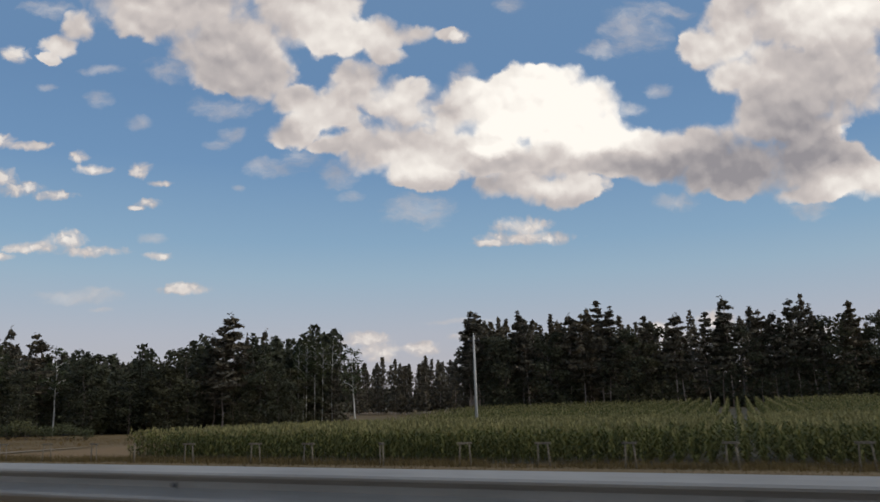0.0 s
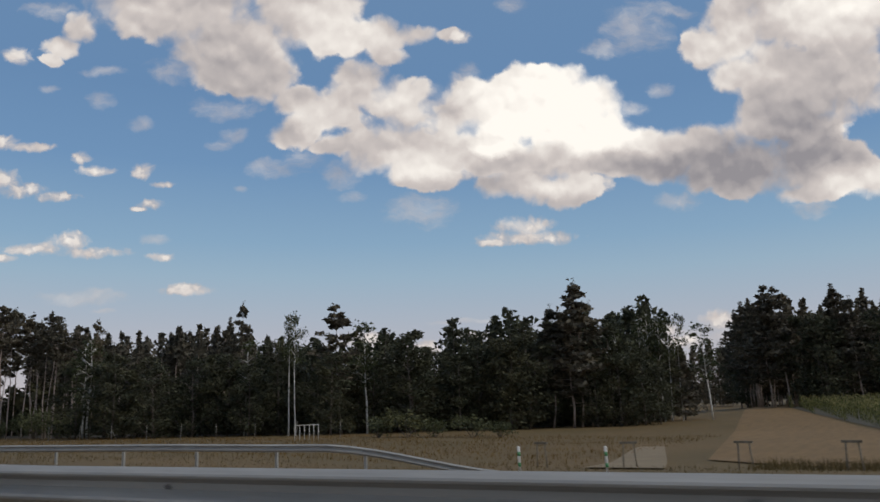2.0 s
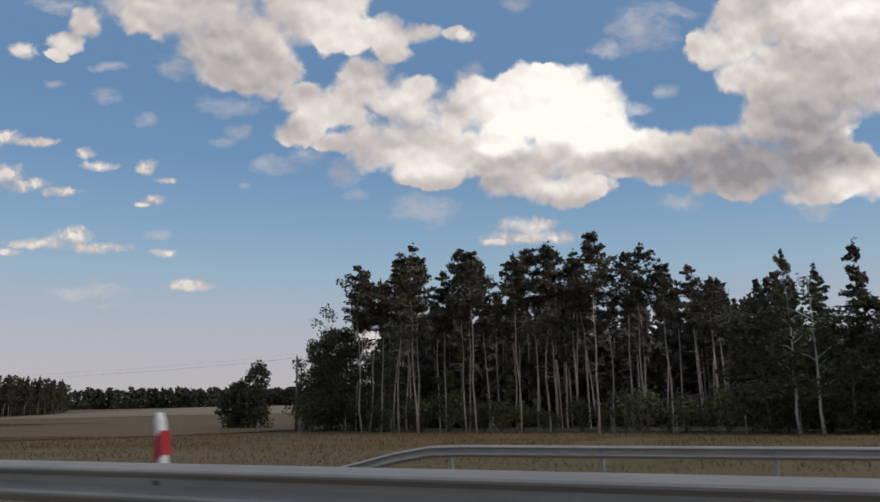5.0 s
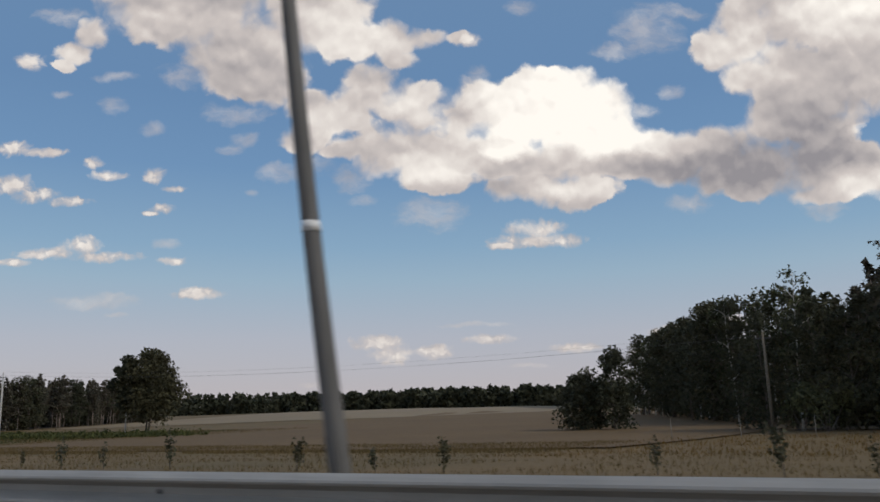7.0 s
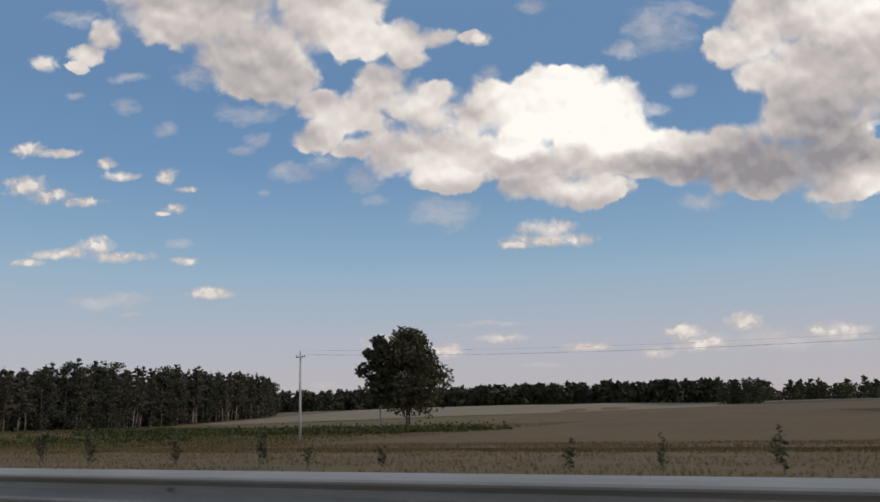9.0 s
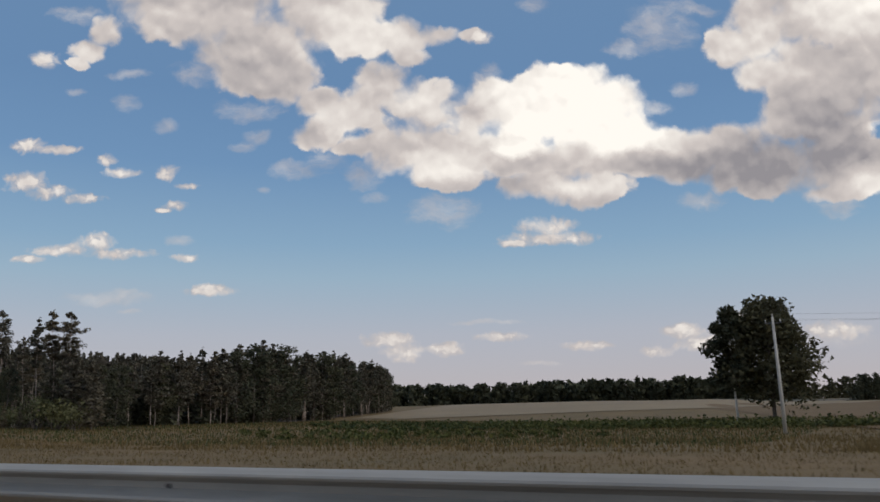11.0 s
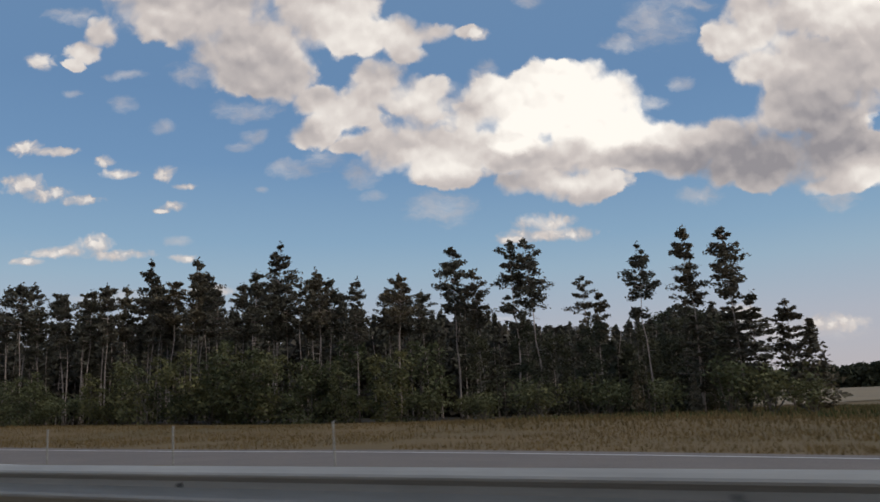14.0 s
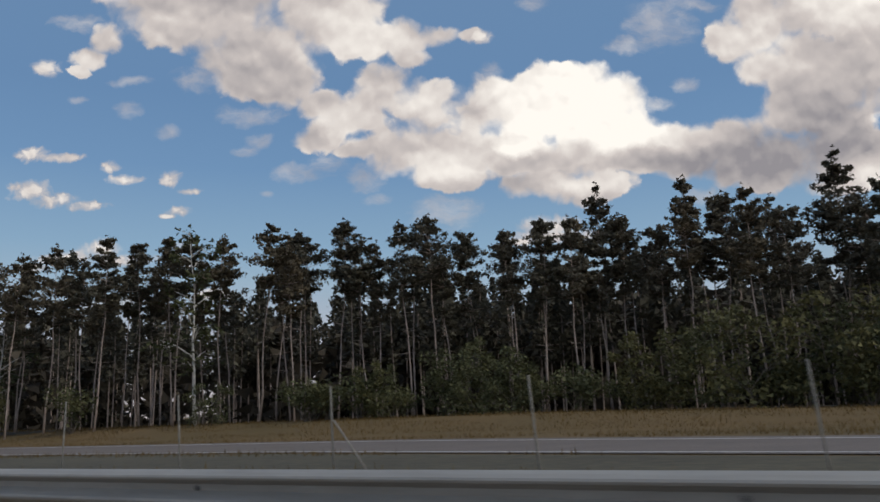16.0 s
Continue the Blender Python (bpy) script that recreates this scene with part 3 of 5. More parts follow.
def broad_tree(seed, height, base, spread, lobes=13, per=80, spray=0.36, bark=None, leaf=None, slim=1.0, stems=1, droop=0.0):
    """A leafy tree: trunk, limbs to each lobe, lobes of many small sprays with gaps between."""
    r = np.random.default_rng(seed)
    wood, green = Heap(), Heap()
    lines = []
    for s in range(stems):
        line, rad = stem(r, height * 0.93, height * 0.011 * slim, 0.5)
        line[:, :2] += np.linspace(0, 1, 8)[:, None] * r.normal(0, 0.6, 2) * (stems > 1) + r.normal(0, 0.35, 2) * (stems > 1)
        wood.tube(line, rad, 7)
        lines.append(line)
    for i in range(lobes):
        f = (i + 0.5 + r.uniform(-0.4, 0.4)) / lobes
        line = lines[i % stems]
        z = height * (base + (1 - base) * f * 0.93)
        turn = i * 2.4 + r.uniform(-0.6, 0.6)
        reach = spread * crown_profile(f, "round") * r.uniform(0.35, 0.85)
        root_z = max(z - reach * 0.8, height * base * 0.7)
        at = np.array([np.interp(root_z, line[:, 2], line[:, 0]), np.interp(root_z, line[:, 2], line[:, 1]), root_z])
        tip = at + (np.cos(turn) * reach, np.sin(turn) * reach, z - root_z)
        wood.tube([at, (at + tip) / 2 + (0, 0, 0.12 * reach), tip], (height * 0.004, height * 0.0025, 0.015), 4, False)
        size = spread * r.uniform(0.3, 0.52) * (1 - 0.35 * f)
        n = int(per * r.uniform(0.7, 1.3))
        d = r.normal(size=(n, 3))
        d /= np.linalg.norm(d, axis=1)[:, None]
        d *= (r.uniform(0.1, 1.5, n) ** 0.6)[:, None] * size * (1, 1, 0.8)
        d[:, 2] -= droop * r.uniform(0, 1, n) * size
        green.cards(tip + d, spray, r, 0.1)
        for _ in range(4):
            k = r.integers(0, n)
            wood.tube([tip * 0.6 + at * 0.4, tip + d[k] * 0.8], (0.02, 0.006), 3, False)
    return wood.mesh("tree_trunk", bark or M_BARK, True), green.mesh("tree_crown", leaf or M_LEAF)


def bush_meshes(seed, height, spread, per=620, leaf=None, spray=0.2):
    r = np.random.default_rng(seed)
    wood, green = Heap(), Heap()
    lobes = r.integers(5, 9)
    for i in range(lobes):
        turn, reach = r.uniform(0, 2 * np.pi), spread * r.uniform(0.0, 0.7)
        top = np.array([np.cos(turn) * reach, np.sin(turn) * reach, height * r.uniform(0.35, 0.8)])
        wood.tube([(0, 0, -0.2), top * (0.6, 0.6, 0.5), top], (0.05, 0.035, 0.012), 4, False)
        n = per // lobes
        d = r.normal(size=(n, 3))
        d /= np.linalg.norm(d, axis=1)[:, None]
        d *= (r.uniform(0.1, 1, n) ** 0.5)[:, None] * (spread * 0.48, spread * 0.48, height * 0.33)
        p = top + d
        p[:, 2] = np.maximum(p[:, 2], 0.08)
        green.cards(p, spray, r, 0.0)
    return wood.mesh("bush_stems", M_BARK, True), green.mesh("bush_leaves", leaf or M_BUSH)


PINES = [pine_tree(11 + i, 18.5, b, s) for i, (b, s) in enumerate(((0.66, 2.5), (0.7, 2.2), (0.62, 2.7), (0.72, 2.3), (0.68, 2.6), (0.6, 2.2)))]
FULL_PINES = [pine_tree(31 + i, 18.0, b, s, 16, 0.4, 12, 0.1) for i, (b, s) in enumerate(((0.3, 2.7), (0.38, 2.4), (0.24, 2.9), (0.34, 2.2)))]
SPIRES = [pine_tree(101 + i, 18.0, b, s, 11, 0.25, 21, 0.05) for i, (b, s) in enumerate(((0.52, 2.3), (0.58, 2.1), (0.5, 2.5), (0.62, 2.4), (0.56, 1.9)))]
CONIFERS = [young_conifer(41 + i, 9.0, s) for i, s in enumerate((1.9, 2.3))]
BROADS = [broad_tree(51 + i, 14.0, b, s, 16, 150, 0.28) for i, (b, s) in enumerate(((0.05, 3.6), (0.1, 3.0), (0.04, 3.9), (0.08, 3.3)))]
STEM_BIRCHES = [broad_tree(65 + i, 16.0, 0.56, s, 10, 75, 0.22, M_BIRCH, M_BIRCH_LEAF, 0.8, 1, 0.7) for i, s in enumerate((2.4, 2.0))]
BIRCHES = [broad_tree(61 + i, 16.0, b, s, 13, 55, 0.26, M_BIRCH, M_BIRCH_LEAF, 0.72, 1, 0.9) for i, (b, s) in enumerate(((0.34, 2.5), (0.42, 2.2), (0.28, 2.8)))]
SHRUBS = [broad_tree(121 + i, 6.0, 0.03, s, 14, 110, 0.19, M_BARK, M_BUSH, 0.6, 2) for i, s in enumerate((2.3, 2.7, 2.0))]
BUSHES = [bush_meshes(71 + i, 3.4, s) for i, s in enumerate((2.2, 2.7, 1.8, 2.4))]
KINDS = {
    "pine": (PINES, "pine_tree", "tall dark pine tree with a bare pinkish stem", "pine tree", "pines at the wood's edge", 18.5),
    "full": (FULL_PINES, "pine_tree", "dark pine tree with low green branches", "pine tree", "pines at the wood's edge", 18.0),
    "spire": (SPIRES, "pine_tree", "tall pine with tiered open branches", "pine tree", "pines at the wood's edge", 18.0),
    "conifer": (CONIFERS, "young_conifer", "young dark conifer with branches to the ground", "conifer", "young conifers at the wood's edge", 9.0),
    "broad": (BROADS, "leafy_tree", "dark green leafy tree with a full crown", "tree", "leafy trees at the wood's edge", 14.0),
    "birch": (BIRCHES, "birch_tree", "slender birch with white bark and drooping twigs", "birch tree", "birches at the wood's edge", 16.0),
    "bare_birch": (STEM_BIRCHES, "birch_tree", "slender birch with a long bare white stem", "birch tree", "birches at the wood's edge", 16.0),
    "shrub": (SHRUBS, "shrub", "tall soft green shrub at the wood's edge", "shrub", "shrubs before the wood", 6.0),
    "bush": (BUSHES, "bush", "dense green bush in dry grass", "bush", "bushes before the wood", 3.4),
}


def plant(kind, x, y, height, r, width=1.0, label="", group="", category=""):
    """One tree or bush: an empty at its foot with trunk and crown."""
    meshes, name, text, cat, grp, full = KINDS[kind]
    trunk, crown = meshes[r.integers(len(meshes))]
    s = height / full
    t = thing(name, label or text, category or cat, group or grp, (x, y, float(land(x, y)) - 0.05))
    lean = 0.04 if kind == "pine" else 0.022
    t.rotation_euler = (r.normal(0, lean), r.normal(0, lean), r.uniform(0, 6.28))
    t.scale = (s * width, s * width, s)
    part("trunk" if kind != "bush" else "stem", trunk, t)
    part("crown" if kind != "bush" else "foliage", crown, t)
    return t


def along(line, step, r, jitter=0.35, depth=0.0):
    """Points at about even steps along a line, set back by up to depth on its left side."""
    line = np.asarray(line, float)
    seg = np.linalg.norm(np.diff(line, axis=0), axis=1)
    total = seg.sum()
    at = np.concatenate([[0], np.cumsum(seg)])
    s = np.arange(step * 0.5, total, step)
    s = s + r.uniform(-jitter, jitter, len(s)) * step
    x, y = np.interp(s, at, line[:, 0]), np.interp(s, at, line[:, 1])
    k = np.clip(np.searchsorted(at, s) - 1, 0, len(seg) - 1)
    d = np.diff(line, axis=0)[k] / seg[k][:, None]
    back = r.uniform(0, 1, len(s)) * depth
    return np.column_stack([x + d[:, 1] * back, y - d[:, 0] * back])


def wood_mass(name, label, spots, heights, r, base=0.45, cards=170, spray=0.75, spread=2.3, trunks=True, leaf=None, bark=None, shape="pine"):
    """The uncountable depth of a wood: many plain trees in one mesh."""
    wood, green = Heap(), Heap()
    for (x, y), h in zip(spots, heights):
        z = float(land(x, y))
        if trunks:
            wood.tube([(x, y, z - 0.3), (x + r.normal(0, 0.2), y + r.normal(0, 0.2), z + h * 0.6), (x + r.normal(0, 0.35), y, z + h * 0.97)], (h * 0.0064, h * 0.005, 0.03), 5, False)
        b = base * r.uniform(0.75, 1.2)
        f = r.uniform(0, 1, cards)
        turn = r.uniform(0, 2 * np.pi, cards)
        lobes = 0.7 + 0.4 * np.sin(turn * 3 + np.floor(f * 7) * 2.1 + x)
        reach = spread * h / 18 * crown_profile(f, shape) * lobes * r.uniform(0.3, 1.1, cards)
        green.cards(np.column_stack([x + np.cos(turn) * reach, y + np.sin(turn) * reach, z + h * (b + (1 - b) * f)]), spray * h / 18, r, 0.15)
    if trunks:
        t = new(name + "_stems", wood.mesh(name + "_stems", bark or M_PINE_BARK, True))
        tagged(t, "many bare stems deep inside " + label, "tree trunks", kind="stuff")
    g = new(name, green.mesh(name, leaf or M_NEEDLE))
    return tagged(g, label, "woodland", kind="stuff")


# ---- ground ----
def sheet(name, xs, offs, mat, label, category, lift=0.0, follow=True):
    """A strip of ground over stations along the road and offsets beside it."""
    X, S = np.meshgrid(xs, offs, indexing="ij")
    Y = S + (bend(X) if follow else 0)
    Z = land(X, Y) + lift
    n, m = X.shape
    i = np.arange(n - 1)[:, None] * m + np.arange(m - 1)[None]
    q = np.stack([i, i + m, i + m + 1, i + 1], -1).reshape(-1, 4)[:, ::-1]
    ob = new(name, mesh(name, np.column_stack([X.ravel(), Y.ravel(), Z.ravel()]), q, mat, True))
    return tagged(ob, label, category, kind="structure")


XS = np.concatenate([[-4800, -2500, -1500, -1000, -800, -650], np.arange(-580, 140, 6.0), [180, 260, 400, 700, 1200, 2500, 4800]])
sheet("ground", XS, np.concatenate([[-4800, -1500, -300, -60, -20], np.arange(-9.5, 20, 1.5), np.arange(20, 160, 5.0), np.arange(165, 400, 20.0), [430, 500, 600, 800, 1000, 1500, 2500, 4800]]),
      M_GROUND, "rough grassland with dry yellow and green grass", "ground")
RX = np.arange(-560, 130, 4.0)
sheet("road", RX, (-8.4, -4.0, 0.0, 3.6), M_ASPHALT, "grey asphalt motorway carriageway", "road", 0.02)
sheet("edge_line", RX, (2.55, 2.75), M_LINE, "worn white edge line on asphalt", "road marking", 0.026)


def patch(name, corners, mat, label, category, lift, step=6.0):
    """A field between two lines: rows of points from the first line to the second, laid on the ground."""
    a, b = (np.asarray(c, float) for c in corners)
    n = max(8, int(np.linalg.norm(np.diff(a, axis=0), axis=1).sum() / step))
    def res(l):
        s = np.concatenate([[0], np.cumsum(np.linalg.norm(np.diff(l, axis=0), axis=1))])
        u = np.linspace(0, s[-1], n)
        return np.column_stack([np.interp(u, s, l[:, 0]), np.interp(u, s, l[:, 1])])
    a, b = res(a), res(b)
    m = 40
    w = np.linspace(0, 1, m)[None, :, None]
    p = a[:, None] * (1 - w) + b[:, None] * w
    z = land(p[..., 0], p[..., 1]) + lift
    v = np.concatenate([p, z[..., None]], -1).reshape(-1, 3)
    i = np.arange(n - 1)[:, None] * m + np.arange(m - 1)[None]
    q = np.stack([i, i + m, i + m + 1, i + 1], -1).reshape(-1, 4)
    ob = new(name, mesh(name, v, q, mat, True))
    return tagged(ob, label, category, kind="structure")


patch("stubble_field", (((-48, 36), (-53, 35.5), (-58, 36), (-65, 42)), ((-73.5, 148), (-76, 149), (-78, 150), (-80, 150))), M_STUBBLE, "bare sandy stubble field between two woods", "field", 0.06)
patch("wheat_field", (((-212, 42), (-240, 40), (-270, 39), (-300, 40)), ((-190, 330), (-260, 340), (-330, 350), (-400, 360))), M_WHEAT, "ripe golden wheat field", "field", 0.10)
patch("far_cut_field", (((-330, 320), (-385, 225), (-412, 150), (-440, 165)), ((-300, 640), (-430, 640), (-560, 630), (-640, 620))), M_PALE, "pale cut field in the distance", "field", 0.14)
patch("far_meadow", (((-150, 420), (-300, 420), (-420, 425)), ((-100, 520), (-330, 540), (-560, 540))), M_SOIL, "dark strip of crops across the far field", "field", 0.22)
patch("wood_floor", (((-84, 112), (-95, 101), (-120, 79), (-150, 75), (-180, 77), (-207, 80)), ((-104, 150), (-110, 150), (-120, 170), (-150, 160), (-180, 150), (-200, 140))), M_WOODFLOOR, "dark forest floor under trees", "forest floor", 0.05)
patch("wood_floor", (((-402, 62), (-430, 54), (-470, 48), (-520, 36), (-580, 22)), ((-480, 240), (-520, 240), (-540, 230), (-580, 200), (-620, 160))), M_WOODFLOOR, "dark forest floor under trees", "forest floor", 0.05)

# slip road beyond the barrier
def slip(x):
    return np.interp(x, (-540, -500, -470, -440, -417, -390, -360, -320), (29, 28.5, 28.5, 23, 19, 16.4, 13.2, 11.0))


def ribbon(name, xs, near, far, mat, label, category, lift):
    xs = np.asarray(xs, float)
    ys = np.linspace(0, 1, 5)
    X = np.repeat(xs[:, None], 5, 1)
    Y = bend(X) + near(X) + (far(X) - near(X)) * ys[None]
    Z = land(X, Y) + lift
    i = np.arange(len(xs) - 1)[:, None] * 5 + np.arange(4)[None]
    q = np.stack([i, i + 5, i + 6, i + 1], -1).reshape(-1, 4)[:, ::-1]
    ob = new(name, mesh(name, np.column_stack([X.ravel(), Y.ravel(), Z.ravel()]), q, mat, True))
    return tagged(ob, label, category, kind="structure")


SX = np.arange(-540, -335, 3.0)
ribbon("slip_road", SX, lambda x: slip(x) - 4.6, lambda x: slip(x) + 5.0, M_ASPHALT, "grey asphalt slip road behind the barrier", "road", 0.03)
ribbon("slip_road_line", SX, lambda x: slip(x) - 4.1, lambda x: slip(x) - 3.85, M_LINE, "white line along the slip road", "road marking", 0.04)
ribbon("slip_road_line", SX, lambda x: slip(x) + 3.3, lambda x: slip(x) + 3.55, M_LINE, "white line along the slip road", "road marking", 0.04)
RAMP_X = np.arange(-172, -66, 3.0)
def far_off(x):
    return np.interp(x, (-156, -151, -146, -120, -84, -76, -68.5), (19.0, 20.0, 20.6, 23.2, 26.6, 27.4, 29.0))
ribbon("slip_road", RAMP_X, lambda x: far_off(x) - 10.5, lambda x: far_off(x) - 0.7, M_ASPHALT, "grey asphalt slip road behind the barrier", "road", 0.03)
ribbon("slip_road_line", RAMP_X, lambda x: far_off(x) - 1.5, lambda x: far_off(x) - 1.3, M_LINE, "white line along the slip road", "road marking", 0.04)
patch("farm_track", (((-68.5, 33.5), (-69.2, 40), (-72.2, 55)), ((-65.0, 33.5), (-66.5, 40), (-70.4, 55))), M_PALE, "pale sandy track joining the slip road", "track", 0.07)


# ---- crash barriers ----
W_BEAM = ((0.0, -0.004), (-0.012, 0.006), (-0.05, -0.012), (-0.085, -0.034), (-0.092, -0.05), (-0.085, -0.066), (-0.03, -0.088), (-0.004, -0.104), (-0.002, -0.15), (-0.035, -0.178), (-0.085, -0.212), (-0.092, -0.23), (-0.085, -0.25), (-0.05, -0.28), (-0.012, -0.31), (0.0, -0.3))


def barrier(name, label, xs, off, top, post_step, posts_at):
    """A W-shaped steel beam on posts; off and top give its place and height along the road."""
    g = thing(name, label, "crash barrier", "crash barriers")
    prof = np.asarray(W_BEAM)
    xs = np.asarray(xs, float)
    Y = bend(xs) + off(xs)
    Z = top(xs)
    outer = np.stack([np.repeat(xs[:, None], len(prof), 1), Y[:, None] + prof[None, :, 0], Z[:, None] + prof[None, :, 1]], -1)
    inner = outer + (0, 0.006, 0)
    k = len(prof)
    ring = np.concatenate([outer, inner[:, ::-1]], 1)
    n2 = 2 * k
    i = np.arange(len(xs) - 1)[:, None] * n2 + np.arange(n2)[None]
    j = np.arange(len(xs) - 1)[:, None] * n2 + (np.arange(n2)[None] + 1) % n2
    q = np.stack([i, j, j + n2, i + n2], -1).reshape(-1, 4)
    part("beam", mesh("barrier_beam", ring.reshape(-1, 3), q, M_ZINC), g, "galvanised W-shaped beam")
    h = Heap()
    h.box((-0.05, 0.05, -1.1), (-0.044, 0.15, -0.02))
    h.box((-0.05, 0.05, -1.1), (0.05, 0.056, -0.02))
    h.box((0.044, 0.05, -1.1), (0.05, 0.15, -0.02))
    h.box((-0.04, 0.008, -0.26), (0.04, 0.05, -0.06))
    post = h.mesh("barrier_post", M_ZINC)
    b = Heap()
    b.tube([(0, -0.008, -0.134), (0, -0.018, -0.134)], (0.02, 0.02), 8)
    b.tube([(0, -0.018, -0.134), (0, -0.03, -0.134)], (0.013, 0.011), 6)
    bolt = b.mesh("barrier_bolt", M_DARKSTEEL)
    for x in posts_at:
        at = Matrix.Translation((x, float(bend(x) + off(x)), float(top(x))))
        p = part("post", post, g, at=at)
        part("bolt", bolt, p)
    return g


BX = np.concatenate([np.arange(-520, 60, 2.0)])
barrier("crash_barrier", "grey galvanised steel crash barrier along the hard shoulder", BX, lambda x: np.full(np.shape(x), 4.45), lambda x: np.full(np.shape(x), 0.83), 4, np.arange(-509, 45, 4.0))
FX = np.concatenate([np.arange(-155.5, -69, 1.0), [-68.5]])
def far_top(x):
    low_end = land(x, bend(x) + far_off(x)) + 0.06
    high = np.interp(x, (-151, -146, -84, -79), (0.37, 0.35, 0.24, 0.18))
    return low_end + (high - low_end) * smooth(x, -155.6, -151.0) * (1 - smooth(x, -77, -68.5))
barrier("crash_barrier", "grey steel crash barrier beyond the slip road with sloping ends", FX, far_off, far_top, 6, np.arange(-151, -73, 4.0))


# ---- lamp posts, delineators ----
def lamp_post(x):
    t = thing("lamp_post", "tall grey tapered steel lamp post behind the crash barrier", "lamp post", "lamp posts along the road", (x, float(bend(x)) + 5.25, -0.1))
    return t


h = Heap()
zs = np.array([0, 0.5, 2, 4, 6, 8, 10.0])
h.tube(np.column_stack([zs * 0, zs * 0, zs]), 0.088 - 0.0045 * zs, 14)
pole_mesh = h.mesh("lamp_pole", M_POLE, True)
h = Heap()
h.tube([(0, 0, 0), (0, 0, 0.5), (0, 0, 0.62), (0, 0, 0.64)], (0.105, 0.105, 0.1, 0.09), 14)
foot_mesh = h.mesh("lamp_foot", M_POLE, True)
h = Heap()
h.tube([(0, 0, 2.78), (0, 0, 2.87)], (0.0785, 0.078), 14)
tag_mesh = h.mesh("lamp_tag", M_WHITE, True)
h = Heap()
h.box((-0.04, -0.092, 0.75), (0.04, -0.08, 1.15))
hatch_mesh = h.mesh("lamp_hatch", M_POLE)
for x in (-487.4, -446.1, -405.3, -364.85, -323.75, -282.8, -242.0, -200.0, -158.2, -116.4, -75.5, -34.4, 6.7):
    t = lamp_post(x)
    part("pole", pole_mesh, t)
    part("foot", foot_mesh, t)
    part("tag", tag_mesh, t, "pale sticker band")
    part("hatch", hatch_mesh, t)

h = Heap()
h.tube([(0, 0, 0), (0, 0, 0.6), (0, 0, 1.13), (0.0, 0, 1.2)], (0.046, 0.045, 0.044, 0.026), 12)
deli_body = h.mesh("delineator_body", M_WHITE, True)
h = Heap()
h.add([(-0.047, -0.047, 0.80), (0.047, -0.047, 0.88), (0.047, -0.047, 1.06), (-0.047, -0.047, 0.98), (-0.047, 0.047, 0.80), (0.047, 0.047, 0.88), (0.047, 0.047, 1.06), (-0.047, 0.047, 0.98)],
      [(0, 1, 2, 3), (7, 6, 5, 4), (0, 4, 5, 1), (3, 2, 6, 7), (1, 5, 6, 2), (0, 3, 7, 4)])
deli_red = h.mesh("delineator_red", M_RED)
for x in (-52.0, -145.3, -236.7, -329.6):
    t = thing("delineator_post", "white roadside delineator post with a red band", "delineator", "delineators at the barrier", (x, float(bend(x)) + 4.8, 0.0))
    part("body", deli_body, t)
    part("band", deli_red, t, "slanted red reflecting band")


# ---- woods ----
r2 = np.random.default_rng(21)


def fill(region_a, region_b, count, r):
    """Random spots between two lines."""
    a, b = np.asarray(region_a, float), np.asarray(region_b, float)
    u, w = r.uniform(0, 1, count), r.uniform(0, 1, count)
    ia, ib = np.linspace(0, 1, len(a)), np.linspace(0, 1, len(b))
    pa = np.column_stack([np.interp(u, ia, a[:, 0]), np.interp(u, ia, a[:, 1])])
    pb = np.column_stack([np.interp(u, ib, b[:, 0]), np.interp(u, ib, b[:, 1])])
    return pa * (1 - w[:, None]) + pb * w[:, None]


def thicket(name, label, a, b, count, low, high, r, leaf=None, spread=2.7, cards=125):
    """Undergrowth: low leafy growth that closes a wood near the ground."""
    spots = fill(a, b, count, r)
    return wood_mass(name, label, spots, r.uniform(low, high, count), r, 0.0, cards, 1.9, spread * 3.2, False, leaf or M_LEAF, None, "mound")


# wood behind the corn
edge = ((66, 176), (20, 170), (-30, 158), (-60, 148), (-73, 146), (-80, 165), (-84, 190))
for p in along(edge, 2.4, r2, 0.4, -3.0):
    k = ("full", "full", "full", "broad")[r2.integers(4)]
    plant(k, *p, r2.uniform(17.0, 20.6) * (0.82 if k == "broad" else 1), r2, 1.3)
inner = ((80, 250), (20, 240), (-40, 230), (-60, 220), (-70, 215))
spots = fill(edge, inner, 240, r2)
wood_mass("pine_wood", "dense dark pine wood behind the corn field", spots, r2.uniform(16, 20.5, 240), r2, 0.12, 330, 0.62, 2.8)
thicket("undergrowth", "dark undergrowth below the pines", ((60, 182), (20, 176), (-30, 165), (-70, 152)), ((60, 215), (20, 210), (-30, 200), (-75, 190)), 170, 6, 11, r2)
# far wood in the gap
spots = fill(((-60, 262), (-110, 255), (-150, 252), (-195, 250)), ((-60, 300), (-110, 295), (-150, 290), (-195, 285)), 110, r2)
wood_mass("distant_wood", "dark wood seen far off through a gap", spots, r2.uniform(17, 21, 110), r2, 0.05, 420, 0.75, 3.6, True, None, None, "pine")

